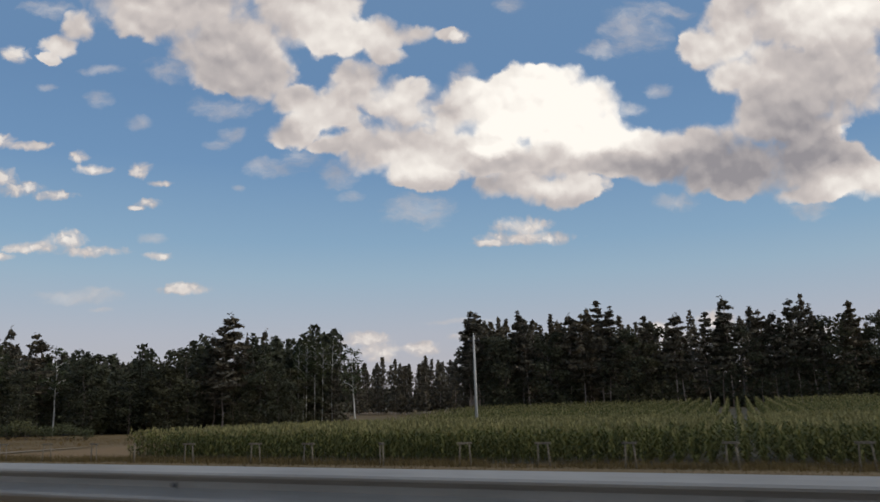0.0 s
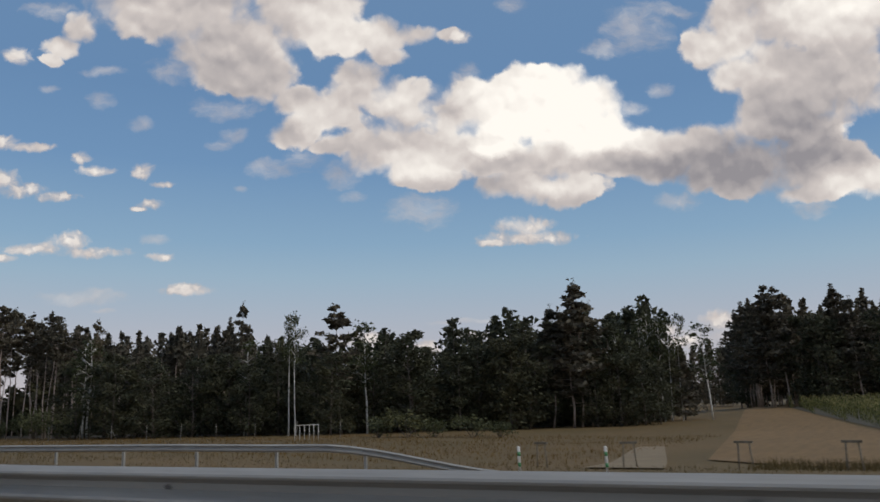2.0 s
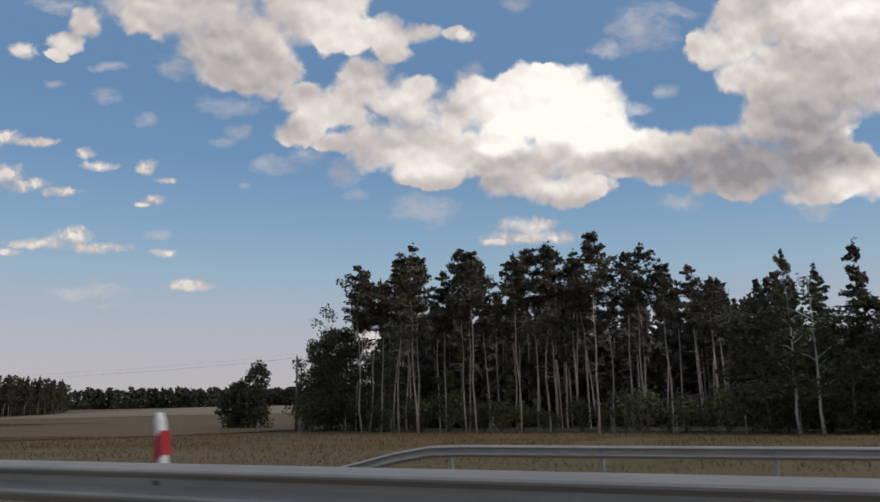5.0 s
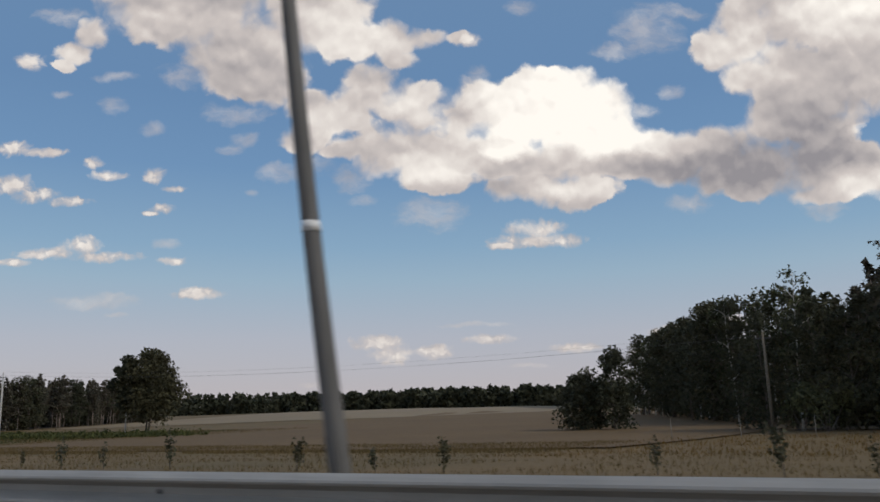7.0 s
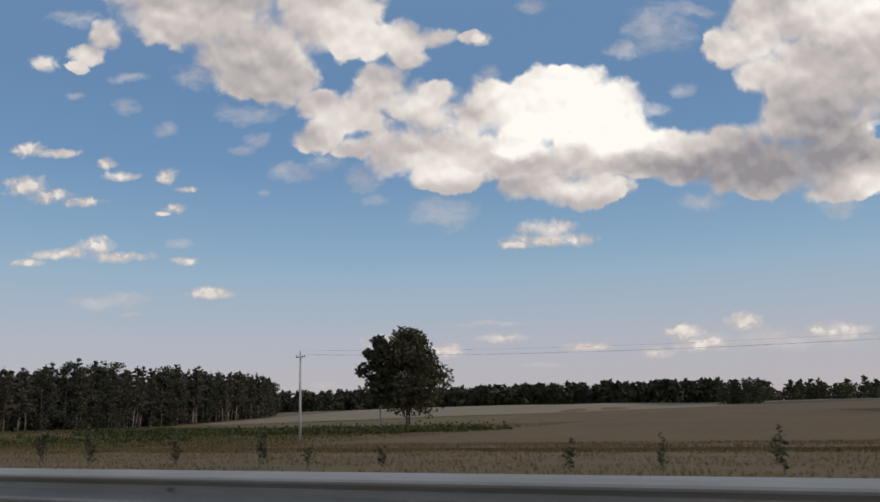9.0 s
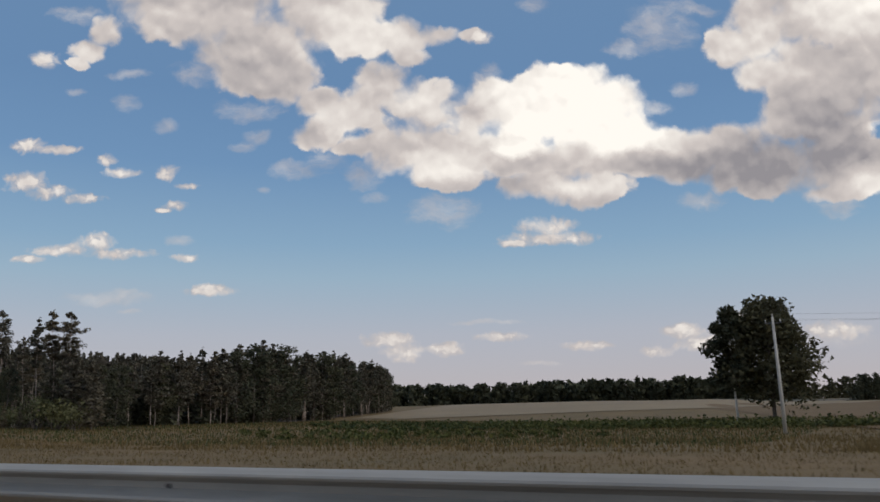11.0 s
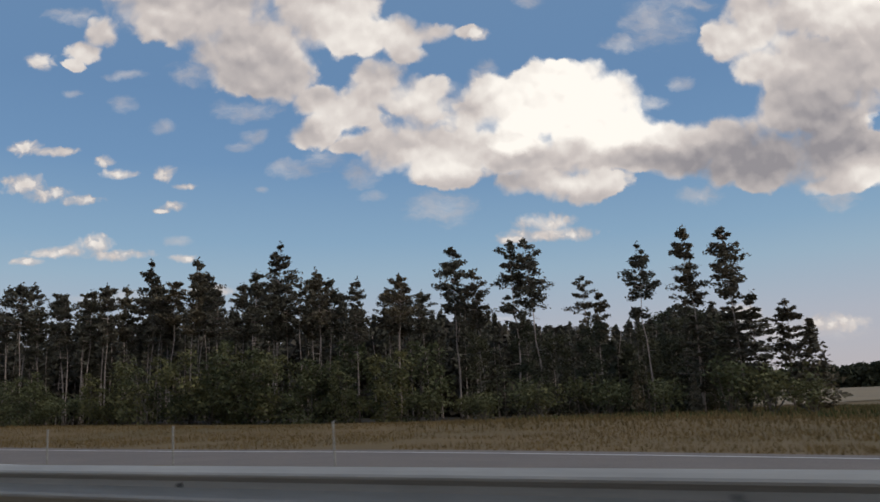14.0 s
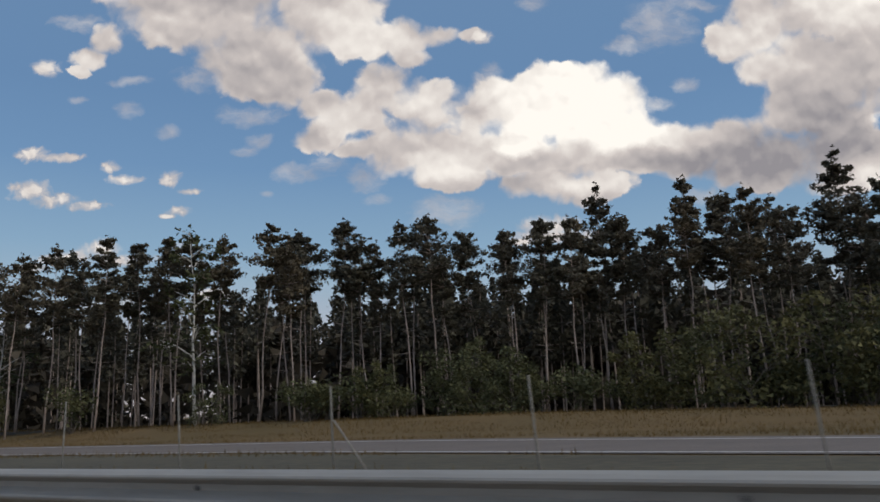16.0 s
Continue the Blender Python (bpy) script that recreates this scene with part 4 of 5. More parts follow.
# mixed wood beyond the far barrier
mixed = ((-83, 114), (-86, 108), (-93, 101), (-104, 92), (-118, 80), (-135, 75), (-150, 75))
for p in along(mixed, 2.3, r2, 0.4, -7.0):
    k = ("broad", "broad", "broad", "conifer", "full", "broad", "broad", "birch")[r2.integers(8)]
    plant(k, *p, {"broad": r2.uniform(8, 12.5), "conifer": r2.uniform(6, 10), "birch": r2.uniform(11, 14.5), "full": r2.uniform(13, 16.5)}[k] * float(np.interp(p[0], (-110, -95), (1, 1.1))), r2, 1.45)
for p in along(((-91, 100), (-100, 92), (-116, 78), (-135, 73), (-150, 73)), 3.0, r2, 0.4, 2.0):
    plant("broad", *p, r2.uniform(4.5, 8.0), r2, 1.2)
for p in along(((-87, 103), (-93, 97), (-100, 90), (-114, 77)), 4.0, r2, 0.4, 2.0):
    plant("bush", *p, r2.uniform(1.6, 3.2), r2)
spots = fill(mixed, ((-104, 135), (-120, 142), (-135, 138), (-150, 130)), 190, r2)
wood_mass("mixed_wood", "dense mixed wood of dark leafy trees and pines", spots, np.interp(spots[:, 0], (-150, -125, -100, -75), (10.5, 12.0, 15.2, 16.4)) * r2.uniform(0.88, 1.08, 190), r2, 0.03, 330, 0.74, 4.2, True, M_LEAF, M_BARK, "round")
thicket("undergrowth", "dark leafy undergrowth at the foot of the mixed wood", ((-84, 116), (-95, 104), (-106, 94), (-120, 82), (-150, 79)), ((-92, 122), (-103, 110), (-114, 100), (-126, 90), (-150, 88)), 120, 4, 7.5, r2, None, 1.8)
for x, y in ((-117.3, 74.3), (-118.8, 74.8)):
    plant("bare_birch", x, y, 15.0, r2, 0.8)
for x, y in ((-82.6, 108.2), (-83.4, 107.4), (-84.6, 106.8), (-85.8, 106.0), (-81.5, 109.5)):
    plant("bare_birch", x, y, r2.uniform(13.5, 15.5), r2, 0.75)
for x, y, h in ((-143.5, 93, 19.6), (-147.5, 94, 17.5), (-92, 104, 16.5), (-96, 106, 16)):
    plant("full", x, y, h, r2, 0.85)
plant("pine", -147.9, 70.2, 15.5, r2, 0.5, "lone slender pine with a pale bare stem")
for x, y, h in ((-83.5, 98.5, 9.5), (-86, 97, 10.5), (-82, 100, 7.5), (-88.5, 95.5, 8.5)):
    plant("broad", x, y, h, r2, 1.15)
# pine stand
stand = ((-155, 77), (-160, 76), (-175, 75), (-188, 77), (-197, 80))
for p in np.concatenate([along(stand, 2.8, r2, 0.45, -3.0), along(stand, 2.8, r2, 0.45, -8.0)]):
    h = np.interp(p[0], (-203, -194, -180, -165, -158, -152), (15.5, 18, 18.8, 17.8, 16, 12.5)) * r2.uniform(0.93, 1.06)
    plant(("pine", "pine", "spire")[r2.integers(3)], *p, h, r2, 0.95)
spots = fill(((-150, 84), (-200, 86)), ((-150, 120), (-202, 108)), 120, r2)
wood_mass("pine_stand", "tall pine stand with bare stems", spots, r2.uniform(14.5, 17.5, 120), r2, 0.6, 150, 0.7, 2.0)
thicket("undergrowth", "dark undergrowth below the pines", ((-140, 98), (-182, 95)), ((-140, 125), (-185, 118)), 70, 7, 11, r2, M_TWIG)
for p in along(((-135, 71.5), (-160, 72), (-185, 73.5), (-206, 77)), 2.0, r2, 0.4, 3.0):
    plant("bush", *p, r2.uniform(2.2, 4.8), r2)
for x, y, h in ((-206, 83, 17), (-209.5, 85, 12.5), (-212, 87, 8.5), (-203, 80, 12), (-205, 86, 14)):
    plant("birch" if h > 14 else "broad", x, y, h, r2, 0.95)

for x, y, h in ((-201, 79, 13), (-204, 82, 13.5), (-207, 86, 11), (-197, 78, 11.5), (-199, 80, 13.5), (-193, 77, 8.5), (-195, 80, 10)):
    plant("broad", x, y, h, r2, 1.15)
thicket("undergrowth", "dark leafy undergrowth at the wood's end", ((-182, 90), (-206, 90)), ((-182, 110), (-202, 106)), 45, 6, 9.5, r2)
for x, y, h in ((-100.5, 66.0, 2.2), (-97.5, 66.5, 2.6), (-95.0, 67.0, 2.0), (-91.0, 67.5, 2.1), (-88.8, 68.5, 1.7)):
    plant("bush", x, y, h, r2, 1.5, "low dark bush before the mixed wood")

spots = fill(((-148, 118), (-186, 116)), ((-150, 150), (-190, 140)), 90, r2)
wood_mass("wood_interior", "depth of a dark wood behind tall pines", spots, r2.uniform(12, 16, 90), r2, 0.0, 170, 1.1, 3.8, False)

# wood at the end of the walk
front = ((-431, 57.5), (-450, 56), (-475, 52), (-500, 45), (-530, 37), (-580, 26))
for p in np.concatenate([along(front, 2.9, r2, 0.45, -3.0), along(front, 2.9, r2, 0.45, -8.0)]):
    plant(("pine", "spire", "pine")[r2.integers(3)], *p, np.interp(p[0], (-560, -515, -480, -455, -443, -431), (17.6, 17.0, 16.2, 15.4, 13.6, 12.6)) * r2.uniform(0.9, 1.07), r2, 0.95)
spots = fill(((-434, 68), (-455, 66), (-500, 54), (-590, 35)), ((-445, 125), (-480, 110), (-530, 95), (-620, 75)), 420, r2)
wood_mass("pine_wood", "tall pine wood with bare stems", spots, np.interp(spots[:, 0], (-560, -515, -480, -455, -434), (16.4, 15.8, 15.0, 14.4, 12.8)) * r2.uniform(0.9, 1.05, 420), r2, 0.42, 260, 0.6, 2.5)
thicket("undergrowth", "dark undergrowth below the pines", ((-434, 82), (-455, 77), (-505, 64), (-640, 34)), ((-440, 125), (-475, 112), (-530, 96), (-660, 75)), 300, 10.5, 13.0, r2, M_TWIG)
for x, y, h in ((-432.4, 60, 17.2), (-429.5, 60, 14.5), (-425.7, 59, 17.2), (-423.2, 60, 17.0), (-419, 60, 13.0), (-417.6, 61, 11.5), (-412.3, 58, 15.0), (-408.3, 58, 15.6), (-404.8, 58, 15.2)):
    plant("spire", x, y, h, r2, 0.95)
for x, y, h in ((-453.2, 56, 19.6), (-462.9, 55.8, 18.8), (-471.2, 54, 19.2), (-448.5, 57, 16.5), (-458, 57, 17.0)):
    plant("spire", x, y, h, r2, 0.95)
for x, y, h in ((-408, 61, 6.5), (-417, 57, 8.6), (-421, 58, 8.2), (-428, 56.5, 8.5), (-411, 60, 7.2), (-425, 60, 9.4), (-414, 62, 8.4)):
    plant("broad", x, y, h, r2, 1.05)
for p in along(((-399, 58.5), (-412, 57), (-431, 55)), 2.2, r2, 0.4, -5.0):
    plant(("bush", "conifer", "bush")[r2.integers(3)], *p, r2.uniform(2.5, 5.0), r2, 1.1)
for x, y, h in ((-504, 39, 18.2), (-537, 31.5, 17), (-529, 36, 14.5)):
    plant("birch", x, y, h, r2, 1.3, "tall pale birch with white bark before dark pines")
for x, y, h in ((-399.6, 57.5, 7.4), (-401.4, 59, 9.0), (-403.4, 57.5, 9.8), (-405.8, 59.5, 9.4), (-408, 58, 8.0)):
    plant("conifer" if h < 8 else "full", x, y, h, r2, 1.5, "bushy dark pine at the wood's corner")
side = ((-407, 66), (-412, 90), (-436, 150), (-466, 215), (-485, 252))
for p in along(side, 2.6, r2, 0.45, -5.0):
    k = ("full", "broad", "full", "full")[r2.integers(4)]
    plant(k, *p, np.interp(p[1], (64, 120, 200, 254), (9.3, 16.5, 17.3, 15.4)) * r2.uniform(0.9, 1.05), r2, 1.2)
spots = fill(side, ((-432, 64), (-450, 100), (-500, 170), (-560, 250)), 240, r2)
wood_mass("wood_flank", "flank of a dark wood along a field", spots, np.interp(spots[:, 1], (64, 120, 200, 254), (8.6, 14.8, 15.8, 14.2)) * r2.uniform(0.9, 1.05, 240), r2, 0.03, 330, 0.62, 3.0)
thicket("undergrowth", "dark growth at the foot of the wood", ((-411, 68), (-416, 92), (-443, 150), (-472, 215), (-490, 250)), ((-419, 68), (-426, 92), (-455, 150), (-486, 215), (-505, 250)), 120, 5, 8, r2, None, 2.0)
spots = fill(((-448, 110), (-470, 145), (-505, 205), (-520, 262)), ((-560, 110), (-600, 160), (-640, 220), (-680, 300)), 260, r2)
wood_mass("wood_interior", "depth of a tall dark wood", spots, np.interp(spots[:, 1], (110, 200, 300), (15.0, 14.5, 12.0)) * r2.uniform(0.9, 1.05, 260), r2, 0.05, 170, 1.0, 3.4, False)
spots = fill(((-545, 62), (-620, 40), (-720, 12)), ((-620, 125), (-700, 105), (-800, 80)), 190, r2)
wood_mass("wood_interior", "depth of a tall dark wood", spots, r2.uniform(16, 18, 190), r2, 0.02, 150, 1.1, 3.6, False)
for p in np.concatenate([along(((-432, 52), (-450, 49.5), (-470, 46), (-500, 38), (-560, 26)), 2.2, r2, 0.4, -4.0), along(((-425, 50), (-440, 47.5), (-500, 36)), 3.6, r2, 0.4, 2.0)]):
    if p[0] > -492 or r2.uniform() < 0.3:
        k = ("bush", "shrub", "shrub")[r2.integers(3)]
        plant(k, *p, r2.uniform(1.8, 4.2) if k == "bush" else r2.uniform(4.0, 6.4) * float(np.interp(p[0], (-500, -475, -455), (0.8, 0.98, 1.3))), r2, 1.1)

# wood beside the wheat
back_edge = ((-258, 200), (-247, 186), (-236, 160), (-222, 130), (-208, 108))
for p in along(back_edge, 2.8, r2, 0.4, 3.0):
    plant(("broad", "broad", "birch")[r2.integers(3)], *p, r2.uniform(16.8, 20.2), r2, 1.1)
spots = fill(back_edge, ((-228, 218), (-200, 190), (-190, 160), (-190, 130)), 110, r2)
wood_mass("leafy_wood", "dark leafy wood beside the wheat field", spots, r2.uniform(14.5, 18, 110), r2, 0.03, 420, 0.7, 4.4, True, M_LEAF, M_BARK, "round")

# distance
def tree_line(a, b, count, low, high, spread, cards=85):
    spots = fill(a, b, count, r2)
    wood_mass("distant_tree_line", "low dark tree line at the end of the fields", spots, r2.uniform(low, high, count), r2, 0.0, cards, 3.0, spread, False, M_LEAF, None, "mound")


tree_line(((-380, 600), (-470, 590), (-560, 575), (-640, 560)), ((-380, 640), (-470, 630), (-560, 620), (-700, 600)), 300, 14, 18.5, 8.0)
tree_line(((-270, 640), (-330, 620), (-380, 605)), ((-270, 680), (-330, 660), (-380, 640)), 30, 9, 15, 7.0)
tree_line(((-1300, 820), (-800, 900), (-300, 950), (300, 950)), ((-1300, 880), (-800, 950), (-300, 1000), (300, 1000)), 520, 13, 17, 16.0, 80)
tree_line(((-640, 560), (-720, 500), (-800, 400)), ((-700, 600), (-780, 540), (-860, 430)), 140, 15, 19, 8.0)
spots = r2.normal(0, 1, (22, 2)) * (5, 4) + (-331, 402)
wood_mass("field_grove", "small round grove standing in the fields", spots, r2.uniform(9.5, 12.5, 22), r2, 0.0, 330, 0.9, 4.6, False, M_LEAF, None, "mound")


# lone trees
def lone(x, y, h, seed, spread, label, stems=2, base=0.2, lobes=22, leaf=None, bark=None, per=330, spray=0.43):
    trunk, crown = broad_tree(seed, h, base, spread, lobes, per, spray, bark or M_BARK, leaf or M_LEAF, 1.1, stems)
    t = thing("leafy_tree", label, "tree", "", (x, y, float(land(x, y)) - 0.05))
    part("trunk", trunk, t)
    part("crown", crown, t)
    return t


lone(-326.1, 105.1, 16.1, 91, 6.6, "large dark leafy tree standing alone in a field", 2, 0.27, 34)
lone(-330.1, 103.8, 15.6, 96, 3.3, "slender leafy tree with a pale stem beside a larger tree", 1, 0.35, 16, None, M_BIRCH)
lone(-233.5, 97, 7.6, 92, 3.9, "small dark leafy tree at a field's edge", 2, 0.05, 20, None, None, 170, 0.34)
lone(-229.5, 96, 10.4, 93, 3.3, "small dark leafy tree at a field's edge", 1, 0.05, 20, None, None, 160, 0.34)


# ---- crops, grass, weeds ----
def blades(h, base, height, r, lean=0.35, width=0.03, per=4):
    """Grass tufts: thin triangles that fan out from each foot."""
    b = np.repeat(np.asarray(base, float), per, 0)
    n = len(b)
    turn = r.uniform(0, 2 * np.pi, n)
    hh = np.repeat(np.asarray(height, float), per) * r.uniform(0.55, 1.15, n)
    out = np.column_stack([np.cos(turn), np.sin(turn), np.zeros(n)])
    wide = np.column_stack([-np.sin(turn), np.cos(turn), np.zeros(n)]) * width * r.uniform(0.6, 1.4, (n, 1))
    foot = b + out * 0.06 * r.uniform(0, 1, (n, 1))
    tip = foot + out * (hh * lean * r.uniform(0.2, 1.2, n))[:, None] + np.column_stack([np.zeros(n), np.zeros(n), hh])
    v = np.stack([foot - wide, foot + wide, tip], 1).reshape(-1, 3)
    h.add(v, (), np.arange(3 * n).reshape(-1, 3))


def grass(name, label, x0, x1, s0, s1, count, low, high, mat, seed, width=0.03, per=4):
    r = np.random.default_rng(seed)
    count, per = count * per, 1
    x, s = r.uniform(x0, x1, count), r.uniform(s0, s1, count)
    keep = np.array([noise.noise((a * 0.15, b * 0.3, seed)) for a, b in zip(x, s)]) > -0.25
    keep &= ~((x < -335) & (s > slip(x) - 4.8) & (s < slip(x) + 5.2))
    keep &= ~((x > -172) & (x < -66) & (s > far_off(x) - 10.7) & (s < far_off(x) - 0.6))
    x, s = x[keep], s[keep]
    y = bend(x) + s
    h = Heap()
    blades(h, np.column_stack([x, y, land(x, y) - 0.03]), r.uniform(low, high, len(x)), r, 0.35, width, per)
    return tagged(new(name, h.mesh(name, mat)), label, "grass", kind="stuff")


grass("dry_grass", "dry yellow roadside grass", -180, 60, 6.5, 37, 16000, 0.08, 0.24, M_STRAW, 3, 0.022)
grass("dry_grass", "dry yellow roadside grass", -400, -180, 6.5, 44, 22000, 0.08, 0.24, M_STRAW, 4, 0.022)
grass("dry_grass", "tall tan grass beyond the slip road", -540, -370, 21, 52, 26000, 0.1, 0.3, M_STRAW, 5, 0.02)
grass("dry_grass", "dry grass between barrier and slip road", -520, -370, 6, 14, 3500, 0.1, 0.35, M_STRAW, 6, 0.03)
grass("dry_grass", "dry grass before the pines", -215, -70, 37, 74, 9000, 0.12, 0.35, M_STRAW, 7, 0.03)
grass("green_grass", "green weeds in the meadow", -420, -318, 50, 140, 8000, 0.2, 0.5, M_WEED, 9, 0.06)
grass("dry_grass", "dry meadow grass", -420, -305, 40, 140, 14000, 0.2, 0.5, M_STRAW, 10, 0.05)
grass("dry_grass", "tall tan grass at the maize field's edge", -62, 64, 34.5, 40, 9000, 0.2, 0.5, M_STRAW, 12, 0.022)
grass("wheat_edge", "ripe wheat at the field's edge", -312, -214, 42, 62, 14000, 0.2, 0.36, M_STRAW, 11, 0.03)


def weed_bed(seed, count, cx, cy, rx, ry, low, high, name, label):
    r = np.random.default_rng(seed)
    h = Heap()
    for _ in range(count):
        a, q = r.uniform(0, 2 * np.pi), r.uniform(0, 1) ** 0.5
        x, y = cx + np.cos(a) * q * rx, cy + np.sin(a) * q * ry
        z, hh = float(land(x, y)), r.uniform(low, high)
        n = 26
        d = r.normal(size=(n, 3)) * (0.45, 0.45, 0.3) * hh
        d[:, 2] = np.abs(d[:, 2]) + 0.1
        h.cards(np.array([x, y, z]) + d, 0.32, r)
    return tagged(new(name, h.mesh(name, M_WEED)), label, "weeds", kind="stuff")


weed_bed(31, 420, -336, 97, 32, 11, 0.7, 1.5, "weed_bed", "dense green weeds under the lone tree")
weed_bed(32, 200, -375, 100, 20, 16, 0.4, 1.1, "weed_bed", "patchy green weeds in the meadow")
weed_bed(33, 120, -360, 70, 25, 12, 0.3, 0.8, "weed_bed", "low green weeds in dry grass")

# maize: rows run away from the road
rc = np.random.default_rng(17)
rows_x, rows_s = [], []
for row, x0 in enumerate(np.arange(-58, 90, 0.78)):
    s = np.concatenate([np.arange(39.5, 46, 0.22), np.arange(46, 70, 0.45), np.arange(70, 155, 0.8)])
    x = x0 - (s - 39.5) * 0.165 + rc.normal(0, 0.04, len(s))
    s = s + rc.uniform(-0.1, 0.1, len(s))
    ok = (s < 146 + (x + 73) * 0.14) & (x < 62) & (x > -47 - (s - 39.5) * 0.245) & ((s < 80) | (row % 2 == 0))
    rows_x.append(x[ok])
    rows_s.append(s[ok])
cx, cs = np.concatenate(rows_x), np.concatenate(rows_s)
cy = bend(cx) + cs
cz = land(cx, cy)
ch = 1.75 * rc.uniform(0.85, 1.12, len(cx))
maize = Heap()
n = len(cx)
for k in range(6):
    turn = rc.normal(0, 0.6, n) + np.where(rc.uniform(0, 1, n) < 0.5, 0.5, 1.5) * np.pi
    lift = ch * (0.1 + 0.14 * k)
    out = np.column_stack([np.cos(turn), np.sin(turn), np.zeros(n)])
    wide = np.column_stack([-np.sin(turn), np.cos(turn), np.zeros(n)]) * 0.06
    foot = np.column_stack([cx, cy, cz + lift])
    midp = foot + out * 0.26 + (0, 0, 0.3)
    tip = foot + out * 0.55 + (0, 0, 0.1)
    v = np.stack([foot, midp - wide, tip, midp + wide], 1).reshape(-1, 3)
    maize.add(v, np.arange(4 * n).reshape(-1, 4))
stalk = np.stack([np.column_stack([cx - 0.02, cy, cz]), np.column_stack([cx + 0.02, cy, cz]), np.column_stack([cx, cy, cz + ch])], 1).reshape(-1, 3)
maize.add(stalk, (), np.arange(3 * n).reshape(-1, 3))
tagged(new("maize_field", maize.mesh("maize_field", M_CORN)), "rows of tall green maize with yellowing tips", "maize", kind="stuff")
tassel = Heap()
for k in range(3):
    turn = rc.uniform(0, 2 * np.pi, n)
    out = np.column_stack([np.cos(turn), np.sin(turn), np.zeros(n)]) * 0.13
    wide = np.column_stack([-np.sin(turn), np.cos(turn), np.zeros(n)]) * 0.042
    foot = np.column_stack([cx, cy, cz + ch - 0.12])
    tip = foot + out * rc.uniform(0.4, 1.3, (n, 1)) + np.column_stack([np.zeros(n), np.zeros(n), rc.uniform(0.22, 0.42, n)])
    tassel.add(np.stack([foot, (foot + tip) / 2 - wide, tip, (foot + tip) / 2 + wide], 1).reshape(-1, 3), np.arange(4 * n).reshape(-1, 4))
tagged(new("maize_tassels", tassel.mesh("maize_tassels", M_TASSEL)), "straw-coloured tassels on top of maize", "maize", kind="stuff")
patch("maize_soil", (((-47, 39), (0, 39), (62, 39)), ((-73, 146), (0, 160), (62, 172))), M_SOIL, "dark soil between maize rows", "field", 0.04)

# young trees in a row on the verge
SAPLINGS = [bush_meshes(81 + i, 1.5, 0.4, 110, M_LEAF, 0.12)[1] for i in range(3)]
h = Heap()
h.tube([(0, 0, -0.2), (0.03, 0.01, 0.5), (-0.02, 0.03, 0.95), (0.02, 0, 1.35)], (0.025, 0.02, 0.014, 0.005), 5)
stem_mesh = h.mesh("sapling_stem", M_BARK, True)
rs = np.random.default_rng(23)
for x in np.arange(-296, -190, 3.1):
    if rs.uniform() < 0.85:
        leaf_mesh = SAPLINGS[rs.integers(3)]
        x = x + rs.uniform(-0.5, 0.5)
        y = float(bend(x)) + 24 + rs.uniform(-0.5, 0.5)
        t = thing("sapling", "small green sapling in dry verge grass", "sapling", "saplings on the verge", (x, y, float(land(x, y)) - 0.03))
        k = rs.uniform(0.45, 0.95)
        t.scale = (k, k, k * rs.uniform(0.9, 1.4))
        t.rotation_euler = (0, 0, rs.uniform(0, 6.28))
        part("stem", stem_mesh, t)
        part("foliage", leaf_mesh, t)


# ---- poles, fences, signs ----
def utility_pole(x, y, height, label, mat):
    t = thing("utility_pole", label, "utility pole", "utility poles across the fields", (x, y, float(land(x, y)) - 0.3))
    h = Heap()
    h.tube([(0, 0, 0), (0, 0, height * 0.5), (0, 0, height + 0.3)], (0.19, 0.155, 0.11), 10)
    part("pole", h.mesh("utility_shaft", mat, True), t)
    h = Heap()
    h.box((-0.75, -0.05, height - 0.35), (0.75, 0.05, height - 0.25))
    part("crossarm", h.mesh("utility_arm", M_DARKSTEEL), t)
    for dx, z in ((-0.65, height - 0.25), (0.65, height - 0.25), (0.0, height + 0.3)):
        h = Heap()
        h.tube([(dx, 0, z), (dx, 0, z + 0.12), (dx, 0, z + 0.13), (dx, 0, z + 0.25)], (0.03, 0.05, 0.07, 0.03), 8)
        part("insulator", h.mesh("utility_insulator", M_WHITE, True), t)
    return t


POLES = ((-42.8, 85.0, 11.3), (-208.5, 80.5, 9.6), (-319.9, 71.8, 10.8))
utility_pole(*POLES[0], "pale concrete utility pole standing in maize", M_CONCRETE)
utility_pole(*POLES[1], "grey utility pole beside leafy trees", M_STAKE)
utility_pole(*POLES[2], "white concrete utility pole standing in a meadow", M_CONCRETE)
for dx, dz in ((-0.65, 0.0), (0.65, 0.0), (0.0, 0.55)):
    a = np.array([POLES[1][0] + dx, POLES[1][1], float(land(*POLES[1][:2])) + 9.3 + dz])
    b = np.array([POLES[2][0] + dx, POLES[2][1], float(land(*POLES[2][:2])) + 10.5 + dz])
    u = np.linspace(0, 1, 24)[:, None]
    h = Heap()
    h.tube(a * (1 - u) + b * u - np.array((0, 0, 6.4)) * u * (1 - u), np.full(24, 0.006), 4)
    tagged(new("power_line", h.mesh("power_line", M_WIRE)), "thin sagging power line between two poles", "power line", "power lines")

